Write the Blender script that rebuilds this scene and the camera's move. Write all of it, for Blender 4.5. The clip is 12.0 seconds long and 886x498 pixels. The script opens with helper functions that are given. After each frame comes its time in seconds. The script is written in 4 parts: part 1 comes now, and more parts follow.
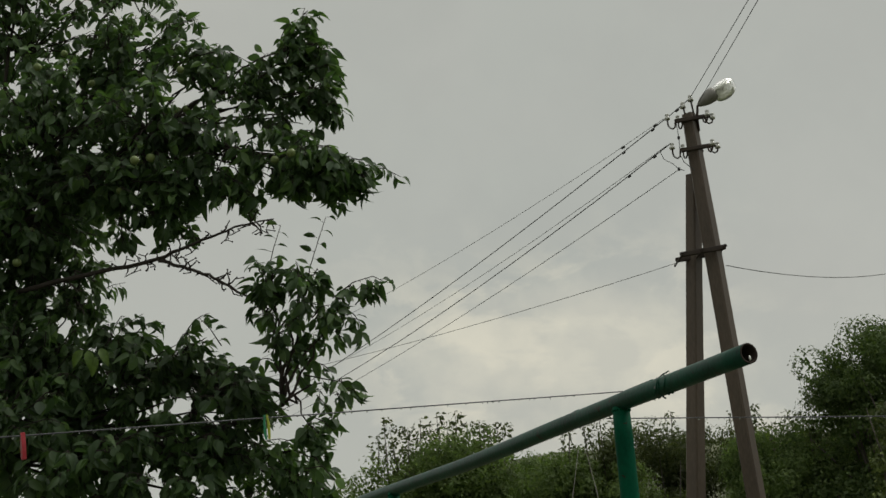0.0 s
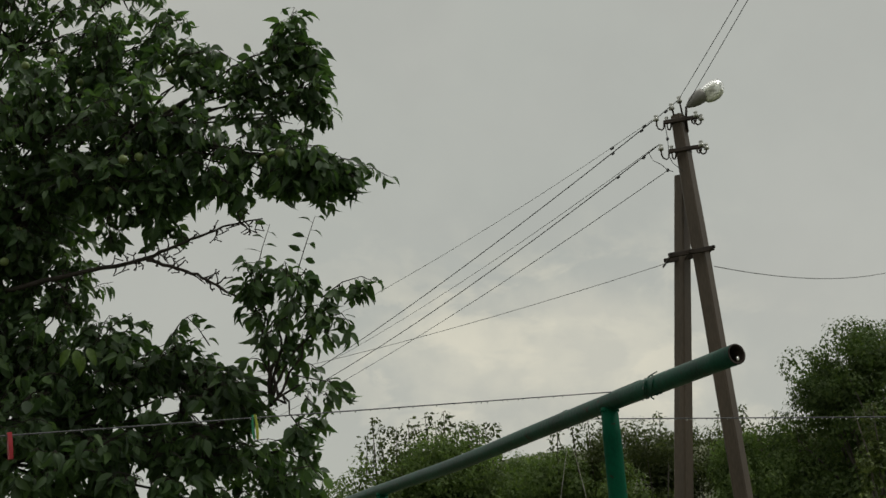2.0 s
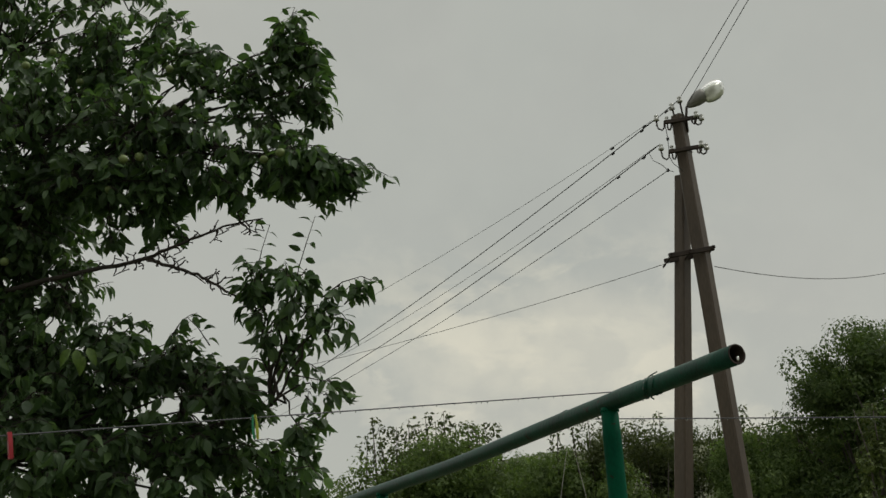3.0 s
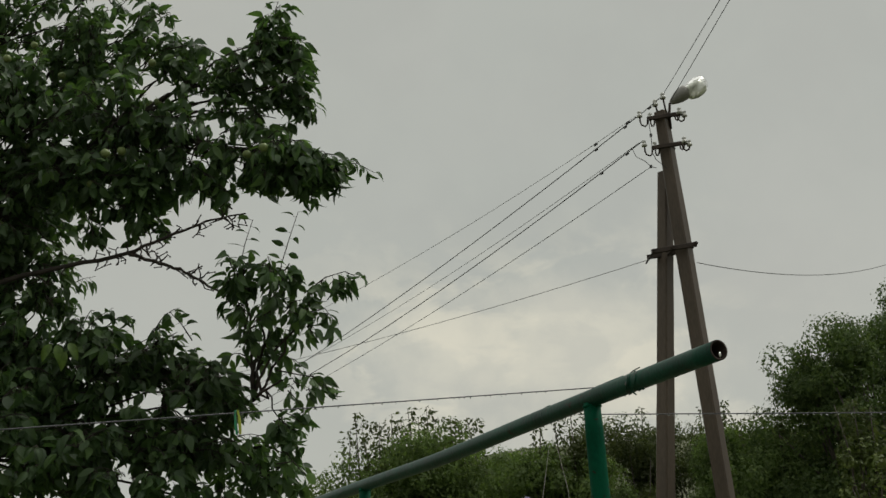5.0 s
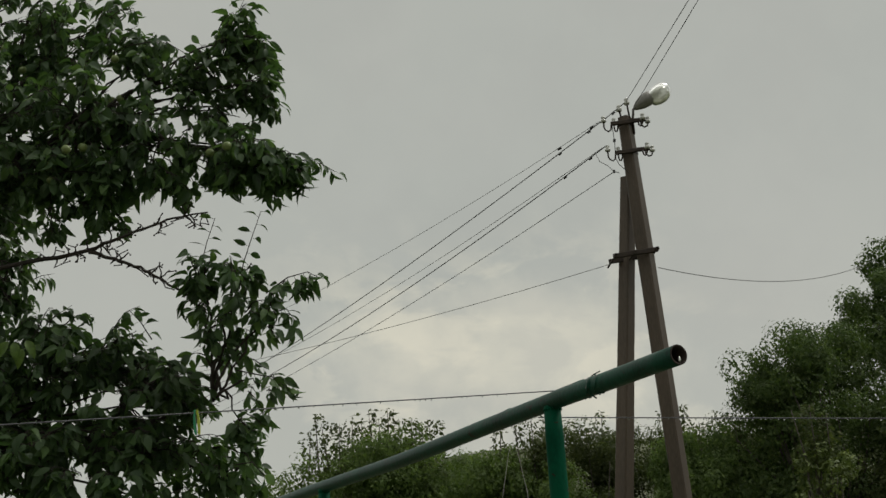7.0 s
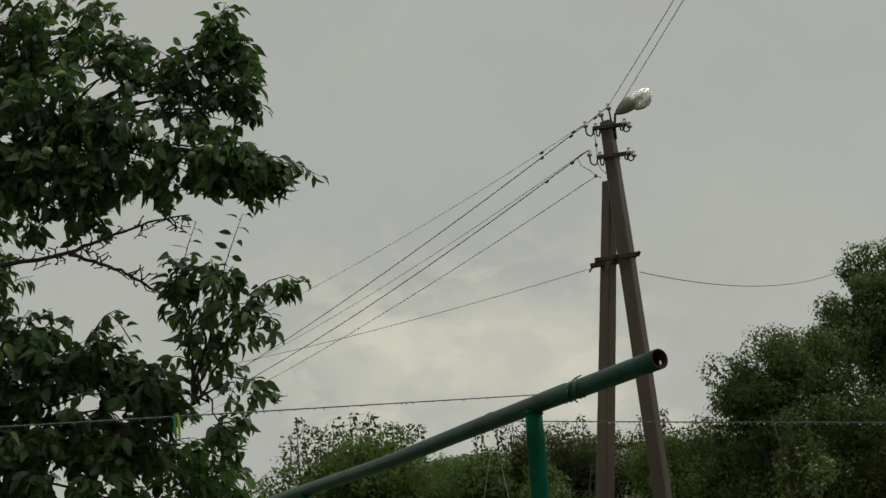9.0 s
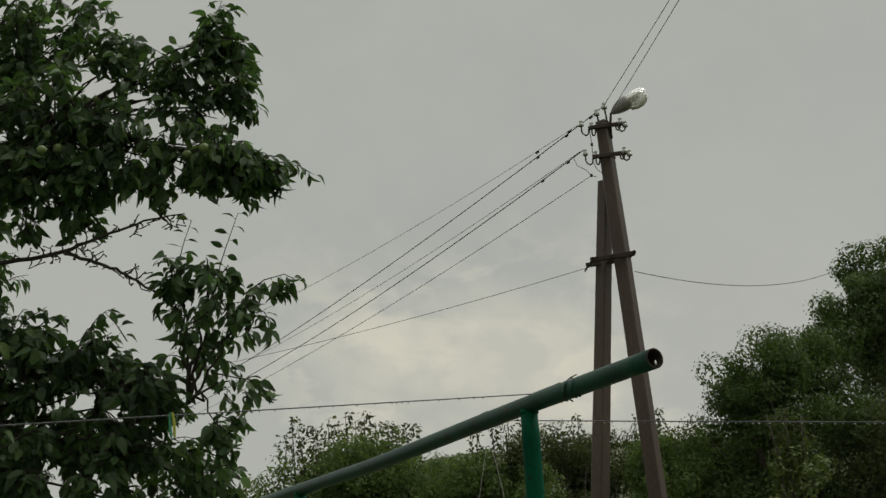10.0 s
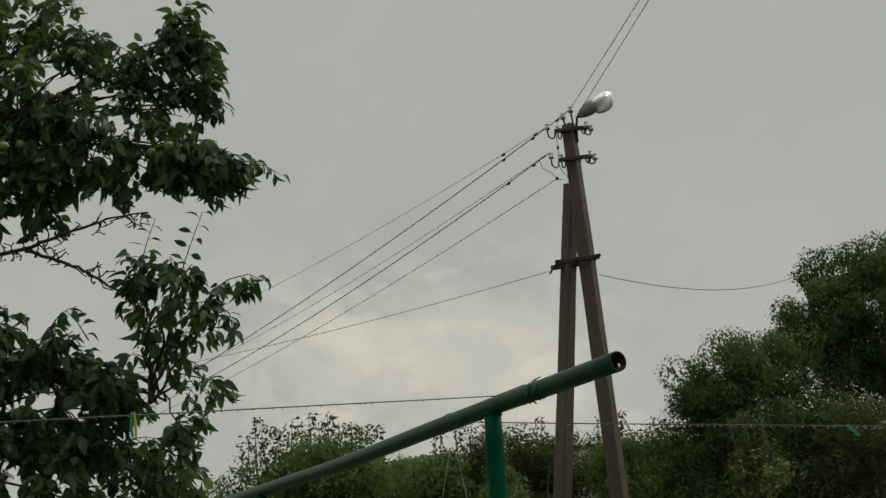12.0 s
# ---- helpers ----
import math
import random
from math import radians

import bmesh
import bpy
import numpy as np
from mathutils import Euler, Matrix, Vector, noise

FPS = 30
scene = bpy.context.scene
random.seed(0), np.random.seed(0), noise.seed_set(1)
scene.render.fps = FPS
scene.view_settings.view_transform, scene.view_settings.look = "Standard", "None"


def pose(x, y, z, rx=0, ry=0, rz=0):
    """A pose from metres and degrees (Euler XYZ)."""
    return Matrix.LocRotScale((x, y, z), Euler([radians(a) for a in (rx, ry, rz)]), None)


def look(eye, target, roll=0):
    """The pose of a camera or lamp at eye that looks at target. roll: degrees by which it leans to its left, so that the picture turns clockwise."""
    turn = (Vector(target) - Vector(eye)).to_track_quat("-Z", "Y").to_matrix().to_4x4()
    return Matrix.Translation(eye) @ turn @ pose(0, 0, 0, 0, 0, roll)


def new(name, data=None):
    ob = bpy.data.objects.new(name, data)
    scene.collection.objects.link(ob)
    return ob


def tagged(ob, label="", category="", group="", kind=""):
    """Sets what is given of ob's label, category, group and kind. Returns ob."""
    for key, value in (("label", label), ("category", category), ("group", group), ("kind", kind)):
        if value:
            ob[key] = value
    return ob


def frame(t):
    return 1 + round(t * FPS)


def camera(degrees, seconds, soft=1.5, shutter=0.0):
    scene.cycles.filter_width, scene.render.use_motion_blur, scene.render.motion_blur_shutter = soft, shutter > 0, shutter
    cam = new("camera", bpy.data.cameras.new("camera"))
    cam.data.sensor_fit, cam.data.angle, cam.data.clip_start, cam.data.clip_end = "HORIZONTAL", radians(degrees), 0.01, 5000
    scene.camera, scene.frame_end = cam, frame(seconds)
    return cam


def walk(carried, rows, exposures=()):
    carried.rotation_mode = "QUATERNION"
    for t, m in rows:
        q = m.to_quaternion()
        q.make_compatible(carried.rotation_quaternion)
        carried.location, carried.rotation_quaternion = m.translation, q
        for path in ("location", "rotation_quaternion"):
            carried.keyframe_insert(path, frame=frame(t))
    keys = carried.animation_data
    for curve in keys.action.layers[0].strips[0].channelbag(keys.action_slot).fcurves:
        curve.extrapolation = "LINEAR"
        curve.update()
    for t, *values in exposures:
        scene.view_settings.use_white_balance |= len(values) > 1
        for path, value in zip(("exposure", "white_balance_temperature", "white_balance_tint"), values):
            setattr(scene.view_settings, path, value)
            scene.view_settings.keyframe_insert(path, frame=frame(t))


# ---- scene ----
# ---- camera: held at one spot, panning slowly to the right ----
EYE = (0.0, 0.0, 1.6)
cam = camera(42.6, 12.0)
ROWS = [  # seconds, yaw, pitch, roll
    (0.0, 0.000, 17.500, -3.400), (0.5, -0.132, 17.505, -3.375), (1.0, -0.277, 17.562, -3.400),
    (1.5, -0.332, 17.546, -3.385), (2.0, -0.583, 17.478, -3.415), (2.5, -0.671, 17.482, -3.408),
    (3.0, -0.575, 17.478, -3.388), (4.8, -0.792, 17.290, -3.410), (5.0, -1.437, 17.200, -3.490),
    (5.5, -1.472, 17.274, -3.410), (6.0, -2.185, 17.176, -3.437), (6.5, -3.228, 17.158, -3.365),
    (7.0, -3.394, 17.186, -3.293), (7.5, -3.782, 17.204, -3.300), (7.7, -4.293, 17.221, -3.325),
    (9.5, -4.380, 17.326, -3.384), (10.0, -4.588, 17.269, -3.368), (10.5, -5.156, 17.186, -3.490),
    (11.0, -6.021, 17.180, -3.455), (11.5, -6.532, 17.188, -3.446), (12.0, -6.414, 17.241, -3.334),
]
EXPOSURES = [(0.0, -0.10), (5.5, -0.08), (7.5, -0.14), (9.5, -0.20), (12.0, -0.20)]
walk(cam, [(t, pose(*EYE, 90 + p, 0, y) @ pose(0, 0, 0, 0, 0, r)) for t, y, p, r in ROWS], EXPOSURES)

# ---- overcast sky and a weak, wide sun behind the cloud ----
SUN_AZ, SUN_EL = radians(80), radians(58)      # azimuth from +y towards +x
world = bpy.data.worlds.new("overcast_sky")
scene.world = world
world.use_nodes = True
wn, wl = world.node_tree.nodes, world.node_tree.links
wn.clear()


def wnode(kind, **sets):
    n = wn.new(kind)
    for k, v in sets.items():
        n.inputs[k].default_value = v
    return n


def wmath(op, a, b=None):
    n = wn.new("ShaderNodeMath")
    n.operation = op
    for i, v in enumerate((a, b)):
        if v is None:
            continue
        if isinstance(v, (int, float)):
            n.inputs[i].default_value = v
        else:
            wl.new(v, n.inputs[i])
    return n.outputs[0]


def wmix(fac, a, b):
    n = wn.new("ShaderNodeMix")
    n.data_type = "RGBA"
    for sock, v in ((n.inputs[0], fac), (n.inputs[6], a), (n.inputs[7], b)):
        if isinstance(v, (int, float, tuple)):
            sock.default_value = v
        else:
            wl.new(v, sock)
    return n.outputs[2]


def wramp(value, lo, hi):
    n = wn.new("ShaderNodeMapRange")
    n.interpolation_type = "SMOOTHSTEP"
    n.inputs[1].default_value, n.inputs[2].default_value = lo, hi
    wl.new(value, n.inputs[0])
    return n.outputs[0]


coord = wn.new("ShaderNodeTexCoord").outputs["Generated"]
sep = wn.new("ShaderNodeSeparateXYZ")
wl.new(coord, sep.inputs[0])
soft_noise = wnode("ShaderNodeTexNoise", Scale=2.3, Detail=4.0, Roughness=0.5)
wl.new(coord, soft_noise.inputs["Vector"])
fine_noise = wnode("ShaderNodeTexNoise", Scale=9.0, Detail=6.0, Roughness=0.55)
wl.new(coord, fine_noise.inputs["Vector"])
# grey cloud deck with broad, faint swells
deck = wmix(wramp(soft_noise.outputs[0], 0.3, 0.7), (0.438, 0.458, 0.416, 1), (0.488, 0.493, 0.447, 1))
# thinner cloud low in the sky: distance from a low bank ahead, broken by the fine noise
bank = wn.new("ShaderNodeVectorMath")
bank.operation = "SUBTRACT"
bank.inputs[1].default_value = (0.100, 0.974, 0.190)
wl.new(coord, bank.inputs[0])
squash = wn.new("ShaderNodeVectorMath")
squash.operation = "MULTIPLY"
squash.inputs[1].default_value = (1.0, 1.0, 1.9)
wl.new(bank.outputs[0], squash.inputs[0])
span = wn.new("ShaderNodeVectorMath")
span.operation = "LENGTH"
wl.new(squash.outputs[0], span.inputs[0])
ragged = wmath("ADD", span.outputs[1 if len(span.outputs) > 1 else 0], wmath("MULTIPLY", wmath("SUBTRACT", fine_noise.outputs[0], 0.5), 0.36))
glow = wmath("SUBTRACT", 1.0, wramp(ragged, 0.05, 0.19))
deck = wmix(wmath("MULTIPLY", wramp(fine_noise.outputs[0], 0.35, 0.7), 0.22), deck, (0.368, 0.376, 0.348, 1))
sky_now = wmix(wmath("MULTIPLY", glow, 0.78), deck, (0.71, 0.68, 0.555, 1))
# frayed brighter edges inside the bank
wisps = wnode("ShaderNodeTexNoise", Scale=11.0, Detail=6.0, Roughness=0.55, Distortion=0.4)
stretch = wn.new("ShaderNodeVectorMath")
stretch.operation = "MULTIPLY"
stretch.inputs[1].default_value = (1.0, 1.0, 1.7)
wl.new(coord, stretch.inputs[0])
wl.new(stretch.outputs[0], wisps.inputs["Vector"])
near_bank = wmath("SUBTRACT", 1.0, wramp(ragged, 0.06, 0.30))
sky_now = wmix(wmath("MULTIPLY", wmath("MULTIPLY", wramp(wisps.outputs[0], 0.50, 0.62), near_bank), 0.55), sky_now, (0.78, 0.735, 0.585, 1))
sky_now = wmix(wmath("MULTIPLY", wmath("MULTIPLY", wramp(wisps.outputs[0], 0.50, 0.36), near_bank), 0.40), sky_now, (0.47, 0.475, 0.43, 1))
low = wmath("SUBTRACT", 1.0, wramp(sep.outputs[2], 0.10, 0.34))
sky_now = wmix(wmath("MULTIPLY", low, 0.26), sky_now, (0.56, 0.55, 0.48, 1))
# an overcast sky is brightest overhead
sky_now = wmix(wramp(sep.outputs[2], 0.50, 1.0), sky_now, (0.95, 0.95, 0.88, 1))
clear_sky = wn.new("ShaderNodeTexSky")
clear_sky.sky_type, clear_sky.sun_disc = "NISHITA", False
clear_sky.sun_elevation, clear_sky.sun_rotation = SUN_EL, SUN_AZ
bg_cloud, bg_clear, add = wnode("ShaderNodeBackground", Strength=1.0), wnode("ShaderNodeBackground", Strength=0.004), wn.new("ShaderNodeAddShader")
wl.new(sky_now, bg_cloud.inputs[0])
wl.new(clear_sky.outputs[0], bg_clear.inputs[0])
wl.new(bg_cloud.outputs[0], add.inputs[0])
wl.new(bg_clear.outputs[0], add.inputs[1])
wl.new(add.outputs[0], wn.new("ShaderNodeOutputWorld").inputs[0])

sun = new("sun", bpy.data.lights.new("sun", "SUN"))
sun.data.energy, sun.data.angle, sun.data.color = 1.5, radians(26), (1.0, 0.97, 0.9)
sun.matrix_world = look((0, 0, 30), (-20 * math.sin(SUN_AZ), -20 * math.cos(SUN_AZ), 30 - 20 * math.tan(SUN_EL)))


# ---- materials ----
def material(name, dark, light, rough=0.6, metal=0.0, scale=6.0, fine=60.0, bump=0.2, streak=1.0, spec=0.5, speck=None):
    m = bpy.data.materials.new(name)
    m.use_nodes = True
    nt = m.node_tree
    n, l = nt.nodes, nt.links
    bsdf = n["Principled BSDF"]
    tc = n.new("ShaderNodeTexCoord")
    mp = n.new("ShaderNodeMapping")
    mp.inputs["Scale"].default_value = (1, 1, streak)
    l.new(tc.outputs["Object"], mp.inputs[0])
    big, small = n.new("ShaderNodeTexNoise"), n.new("ShaderNodeTexNoise")
    for t, s in ((big, scale), (small, fine)):
        t.inputs["Scale"].default_value, t.inputs["Detail"].default_value = s, 6
        l.new(mp.outputs[0], t.inputs["Vector"])
    ramp = n.new("ShaderNodeValToRGB")
    ramp.color_ramp.elements[0].position, ramp.color_ramp.elements[1].position = 0.32, 0.68
    ramp.color_ramp.elements[0].color, ramp.color_ramp.elements[1].color = (*dark, 1), (*light, 1)
    mx = n.new("ShaderNodeMath")
    mx.operation = "MULTIPLY_ADD"
    mx.inputs[1].default_value = 0.45
    l.new(small.outputs[0], mx.inputs[0])
    half = n.new("ShaderNodeMath")
    half.operation = "MULTIPLY"
    half.inputs[1].default_value = 0.55
    l.new(big.outputs[0], half.inputs[0])
    l.new(half.outputs[0], mx.inputs[2])
    l.new(mx.outputs[0], ramp.inputs[0])
    colour = ramp.outputs[0]
    if speck:
        sp = n.new("ShaderNodeTexNoise")
        sp.inputs["Scale"].default_value, sp.inputs["Detail"].default_value = speck[1], 4
        l.new(tc.outputs["Object"], sp.inputs["Vector"])
        mr = n.new("ShaderNodeMapRange")
        mr.inputs[1].default_value, mr.inputs[2].default_value = speck[2], speck[2] + 0.04
        l.new(sp.outputs[0], mr.inputs[0])
        mix = n.new("ShaderNodeMix")
        mix.data_type = "RGBA"
        l.new(mr.outputs[0], mix.inputs[0])
        l.new(colour, mix.inputs[6])
        mix.inputs[7].default_value = (*speck[0], 1)
        colour = mix.outputs[2]
    l.new(colour, bsdf.inputs["Base Color"])
    rr = n.new("ShaderNodeMapRange")
    rr.inputs[3].default_value, rr.inputs[4].default_value = max(0.05, rough - 0.12), min(1, rough + 0.12)
    l.new(small.outputs[0], rr.inputs[0])
    l.new(rr.outputs[0], bsdf.inputs["Roughness"])
    bsdf.inputs["Metallic"].default_value = metal
    bsdf.inputs["Specular IOR Level"].default_value = spec
    bp = n.new("ShaderNodeBump")
    bp.inputs["Strength"].default_value, bp.inputs["Distance"].default_value = bump, 0.01
    l.new(mx.outputs[0], bp.inputs["Height"])
    l.new(bp.outputs[0], bsdf.inputs["Normal"])
    return m


def leaf_material(name, dark, light, shine, through_light, loose=False, spec=0.5):
    """Leaves: each one a little different, some light passing through."""
    m = bpy.data.materials.new(name)
    m.use_nodes = True
    n, l = m.node_tree.nodes, m.node_tree.links
    bsdf = n["Principled BSDF"]
    rnd = n.new("ShaderNodeObjectInfo").outputs["Random"] if loose else n.new("ShaderNodeNewGeometry").outputs["Random Per Island"]
    ramp = n.new("ShaderNodeValToRGB")
    els = ramp.color_ramp.elements
    els[0].color, els[1].color = (*dark, 1), (*light, 1)
    els[0].position = 0.1
    mid = els.new(0.8)
    mid.color = tuple(0.6 * d + 0.4 * c for d, c in zip(dark, light)) + (1,)
    l.new(rnd, ramp.inputs[0])
    tc = n.new("ShaderNodeTexCoord")
    ns = n.new("ShaderNodeTexNoise")
    ns.inputs["Scale"].default_value = 3.0
    ns.inputs["Detail"].default_value = 3.0
    l.new(tc.outputs["Object"], ns.inputs["Vector"])
    mr = n.new("ShaderNodeMapRange")
    mr.inputs[1].default_value, mr.inputs[2].default_value, mr.inputs[3].default_value, mr.inputs[4].default_value = 0.3, 0.7, 0.65, 1.35
    l.new(ns.outputs[0], mr.inputs[0])
    mul = n.new("ShaderNodeVectorMath")
    mul.operation = "SCALE"
    l.new(ramp.outputs[0], mul.inputs[0])
    l.new(mr.outputs[0], mul.inputs["Scale"])
    l.new(mul.outputs[0], bsdf.inputs["Base Color"])
    bsdf.inputs["Roughness"].default_value = shine
    bsdf.inputs["Specular IOR Level"].default_value = spec
    tr = n.new("ShaderNodeBsdfTranslucent")
    warm = n.new("ShaderNodeMix")
    warm.data_type, warm.blend_type = "RGBA", "MULTIPLY"
    warm.inputs[0].default_value = 1.0
    l.new(mul.outputs[0], warm.inputs[6])
    warm.inputs[7].default_value = (1.15, 1.3, 0.65, 1)
    l.new(warm.outputs[2], tr.inputs[0])
    mix = n.new("ShaderNodeMixShader")
    mix.inputs[0].default_value = through_light
    l.new(bsdf.outputs[0], mix.inputs[1])
    l.new(tr.outputs[0], mix.inputs[2])
    l.new(mix.outputs[0], n["Material Output"].inputs[0])
    return m


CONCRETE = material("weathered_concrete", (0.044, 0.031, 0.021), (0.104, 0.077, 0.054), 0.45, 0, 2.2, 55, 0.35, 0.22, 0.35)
CONCRETE_FAR = material("pale_concrete", (0.30, 0.28, 0.25), (0.42, 0.40, 0.36), 0.8, 0, 3.0, 45, 0.4, 0.25)
STEEL = material("rusty_steel", (0.022, 0.017, 0.014), (0.06, 0.042, 0.032), 0.65, 0.4, 9, 90, 0.4)
PORCELAIN = material("porcelain", (0.42, 0.42, 0.40), (0.62, 0.62, 0.58), 0.25, 0, 12, 90, 0.05)
LAMP_GREY = material("lamp_grey_paint", (0.17, 0.165, 0.15), (0.26, 0.25, 0.23), 0.5, 0.1, 8, 60, 0.15)
REFLECTOR = material("lamp_reflector", (0.75, 0.75, 0.72), (0.88, 0.88, 0.85), 0.18, 0.8, 8, 60, 0.05)
WIRE_DARK = material("weathered_cable", (0.035, 0.035, 0.037), (0.07, 0.07, 0.07), 0.6, 0.2, 5, 40, 0.1)
WIRE_GREY = material("aluminium_wire", (0.11, 0.11, 0.108), (0.18, 0.18, 0.175), 0.5, 0.5, 5, 40, 0.1)
BLACK_PLASTIC = material("black_plastic", (0.012, 0.012, 0.012), (0.03, 0.03, 0.03), 0.5, 0, 9, 80, 0.1)
GREEN_PAINT = material("green_paint", (0.001, 0.050, 0.026), (0.002, 0.092, 0.046), 0.6, 0, 7, 70, 0.35, 0.6, 0.07, ((0.03, 0.022, 0.016), 26.0, 0.66))
PIPE_PAINT = material("dark_green_worn_paint", (0.006, 0.026, 0.019), (0.005, 0.080, 0.048), 0.42, 0, 5, 60, 0.4, 0.7, 0.28, ((0.03, 0.024, 0.018), 22.0, 0.64))
PIPE_INSIDE = material("rusty_pipe_inside", (0.015, 0.010, 0.008), (0.04, 0.025, 0.018), 0.9, 0.1, 12, 80, 0.5)
LINE_COAT = material("wet_line", (0.045, 0.045, 0.055), (0.10, 0.10, 0.11), 0.3, 0, 20, 200, 0.1)
DROP = bpy.data.materials.new("rain_drop")
DROP.use_nodes = True
db = DROP.node_tree.nodes["Principled BSDF"]
db.inputs["Roughness"].default_value, db.inputs["IOR"].default_value, db.inputs["Transmission Weight"].default_value = 0.02, 1.33, 1.0
GLASS = bpy.data.materials.new("lamp_glass")
GLASS.use_nodes = True
gn, gl = GLASS.node_tree.nodes, GLASS.node_tree.links
gb = gn["Principled BSDF"]
gb.inputs["Base Color"].default_value = (0.86, 0.87, 0.82, 1)
gb.inputs["Roughness"].default_value, gb.inputs["IOR"].default_value = 0.12, 1.45
gtc, gns = gn.new("ShaderNodeTexCoord"), gn.new("ShaderNodeTexNoise")
gns.inputs["Scale"].default_value = 9.0
gl.new(gtc.outputs["Object"], gns.inputs["Vector"])
gmr = gn.new("ShaderNodeMapRange")
gmr.inputs[3].default_value, gmr.inputs[4].default_value = 0.45, 0.75
gl.new(gns.outputs[0], gmr.inputs[0])
gl.new(gmr.outputs[0], gb.inputs["Transmission Weight"])
RED_PEG = material("red_plastic", (0.26, 0.010, 0.018), (0.42, 0.022, 0.035), 0.4, 0, 30, 200, 0.1)
GREEN_PEG = material("green_plastic", (0.015, 0.20, 0.09), (0.03, 0.30, 0.13), 0.4, 0, 30, 200, 0.1)
YELLOW_PEG = material("yellow_green_plastic", (0.28, 0.34, 0.02), (0.42, 0.46, 0.05), 0.4, 0, 30, 200, 0.1)
BARK = material("dark_bark", (0.018, 0.014, 0.011), (0.05, 0.038, 0.03), 0.85, 0, 14, 110, 0.8, 0.4)
BARK_FAR = material("grey_bark", (0.05, 0.042, 0.035), (0.12, 0.10, 0.085), 0.9, 0, 8, 60, 0.6, 0.4)
APPLE_SKIN = material("green_apple_skin", (0.105, 0.155, 0.042), (0.175, 0.215, 0.068), 0.45, 0, 18, 120, 0.05)
LEAF_APPLE = leaf_material("apple_leaf", (0.045, 0.085, 0.034), (0.126, 0.206, 0.072), 0.50, 0.42)
LEAF_LOOSE = leaf_material("apple_leaf_loose", (0.045, 0.085, 0.034), (0.126, 0.206, 0.072), 0.50, 0.42, True)
# lighter copy of the apple leaf: bright light put into the colour
LEAF_LIT = leaf_material("lit_leaf", (0.10, 0.17, 0.03), (0.17, 0.26, 0.05), 0.45, 0.35, True)
LEAF_BUSH = leaf_material("bush_leaf", (0.092, 0.138, 0.046), (0.153, 0.205, 0.067), 0.75, 0.50, spec=0.35)
LEAF_DULL = leaf_material("dull_leaf", (0.060, 0.078, 0.031), (0.098, 0.113, 0.041), 0.75, 0.42, spec=0.35)
LEAF_TREE = leaf_material("tree_leaf", (0.056, 0.090, 0.029), (0.110, 0.150, 0.045), 0.75, 0.42, spec=0.35)
LEAF_YELLOW = leaf_material("yellowish_leaf", (0.085, 0.120, 0.027), (0.155, 0.195, 0.043), 0.6, 0.25)
LEAF_FLOWER = leaf_material("lilac_flower", (0.16, 0.14, 0.26), (0.32, 0.29, 0.45), 0.6, 0.2)
GROUND = material("grass_and_earth", (0.055, 0.066, 0.032), (0.100, 0.106, 0.055), 0.95, 0, 0.05, 0.9, 0.5)


# ---- mesh helpers ----
def mesh_of(name, verts, faces, mat_, smooth=True):
    me = bpy.data.meshes.new(name)
    me.from_pydata([tuple(v) for v in verts], [], [tuple(f) for f in faces])
    me.materials.append(mat_)
    if smooth:
        me.polygons.foreach_set("use_smooth", [True] * len(me.polygons))
    me.update()
    return me


def from_bm(name, bm, mat_, smooth=False):
    me = bpy.data.meshes.new(name)
    bmesh.ops.recalc_face_normals(bm, faces=bm.faces[:])
    bm.to_mesh(me)
    bm.free()
    me.materials.append(mat_)
    if smooth:
        me.polygons.foreach_set("use_smooth", [True] * len(me.polygons))
    return me


def part(name, me, parent, label=""):
    ob = new(name, me)
    ob.parent = parent
    if label:
        ob["label"] = label
    return ob


def thing(name, label, category, group="", kind=""):
    """An empty at the base; its parts are given in its own frame, which starts at the world's origin."""
    ob = new(name)
    ob.empty_display_size = 0.1
    return tagged(ob, label, category, group, kind)


class Soup:
    """Vertices and faces gathered from many tubes and shapes into one mesh."""

    def __init__(self):
        self.v, self.f = [], []

    def tube(self, pts, radii, sides=8, caps=True):
        pts = [Vector(p) for p in pts]
        if isinstance(radii, (int, float)):
            radii = [radii] * len(pts)
        base = len(self.v)
        side = None
        for i, p in enumerate(pts):
            d = (pts[min(i + 1, len(pts) - 1)] - pts[max(i - 1, 0)]).normalized()
            if side is None:
                side = d.orthogonal().normalized()
            side = (side - d * side.dot(d)).normalized()
            up = d.cross(side)
            for k in range(sides):
                a = 2 * math.pi * k / sides
                self.v.append(p + (side * math.cos(a) + up * math.sin(a)) * radii[i])
        for i in range(len(pts) - 1):
            for k in range(sides):
                a, b = base + i * sides + k, base + i * sides + (k + 1) % sides
                self.f.append((a, b, b + sides, a + sides))
        if caps:
            self.f.append(tuple(range(base + sides - 1, base - 1, -1)))
            e = base + (len(pts) - 1) * sides
            self.f.append(tuple(range(e, e + sides)))
        return self

    def ball(self, c, r, seg=8, rings=5, squash=1.0):
        c = Vector(c)
        pts = [c + Vector((0, 0, r * squash * math.cos(math.pi * i / rings))) for i in range(rings + 1)]
        return self.tube(pts, [max(r * math.sin(math.pi * i / rings), r * 0.03) for i in range(rings + 1)], seg)

    def lathe(self, base_at, axis, profile, sides=12):
        """profile: (distance along the axis, radius)."""
        base_at, axis = Vector(base_at), Vector(axis).normalized()
        return self.tube([base_at + axis * (h + 1e-5 * i) for i, (h, r) in enumerate(profile)], [r for h, r in profile], sides)

    def mesh(self, name, mat_, smooth=True):
        return mesh_of(name, self.v, self.f, mat_, smooth)


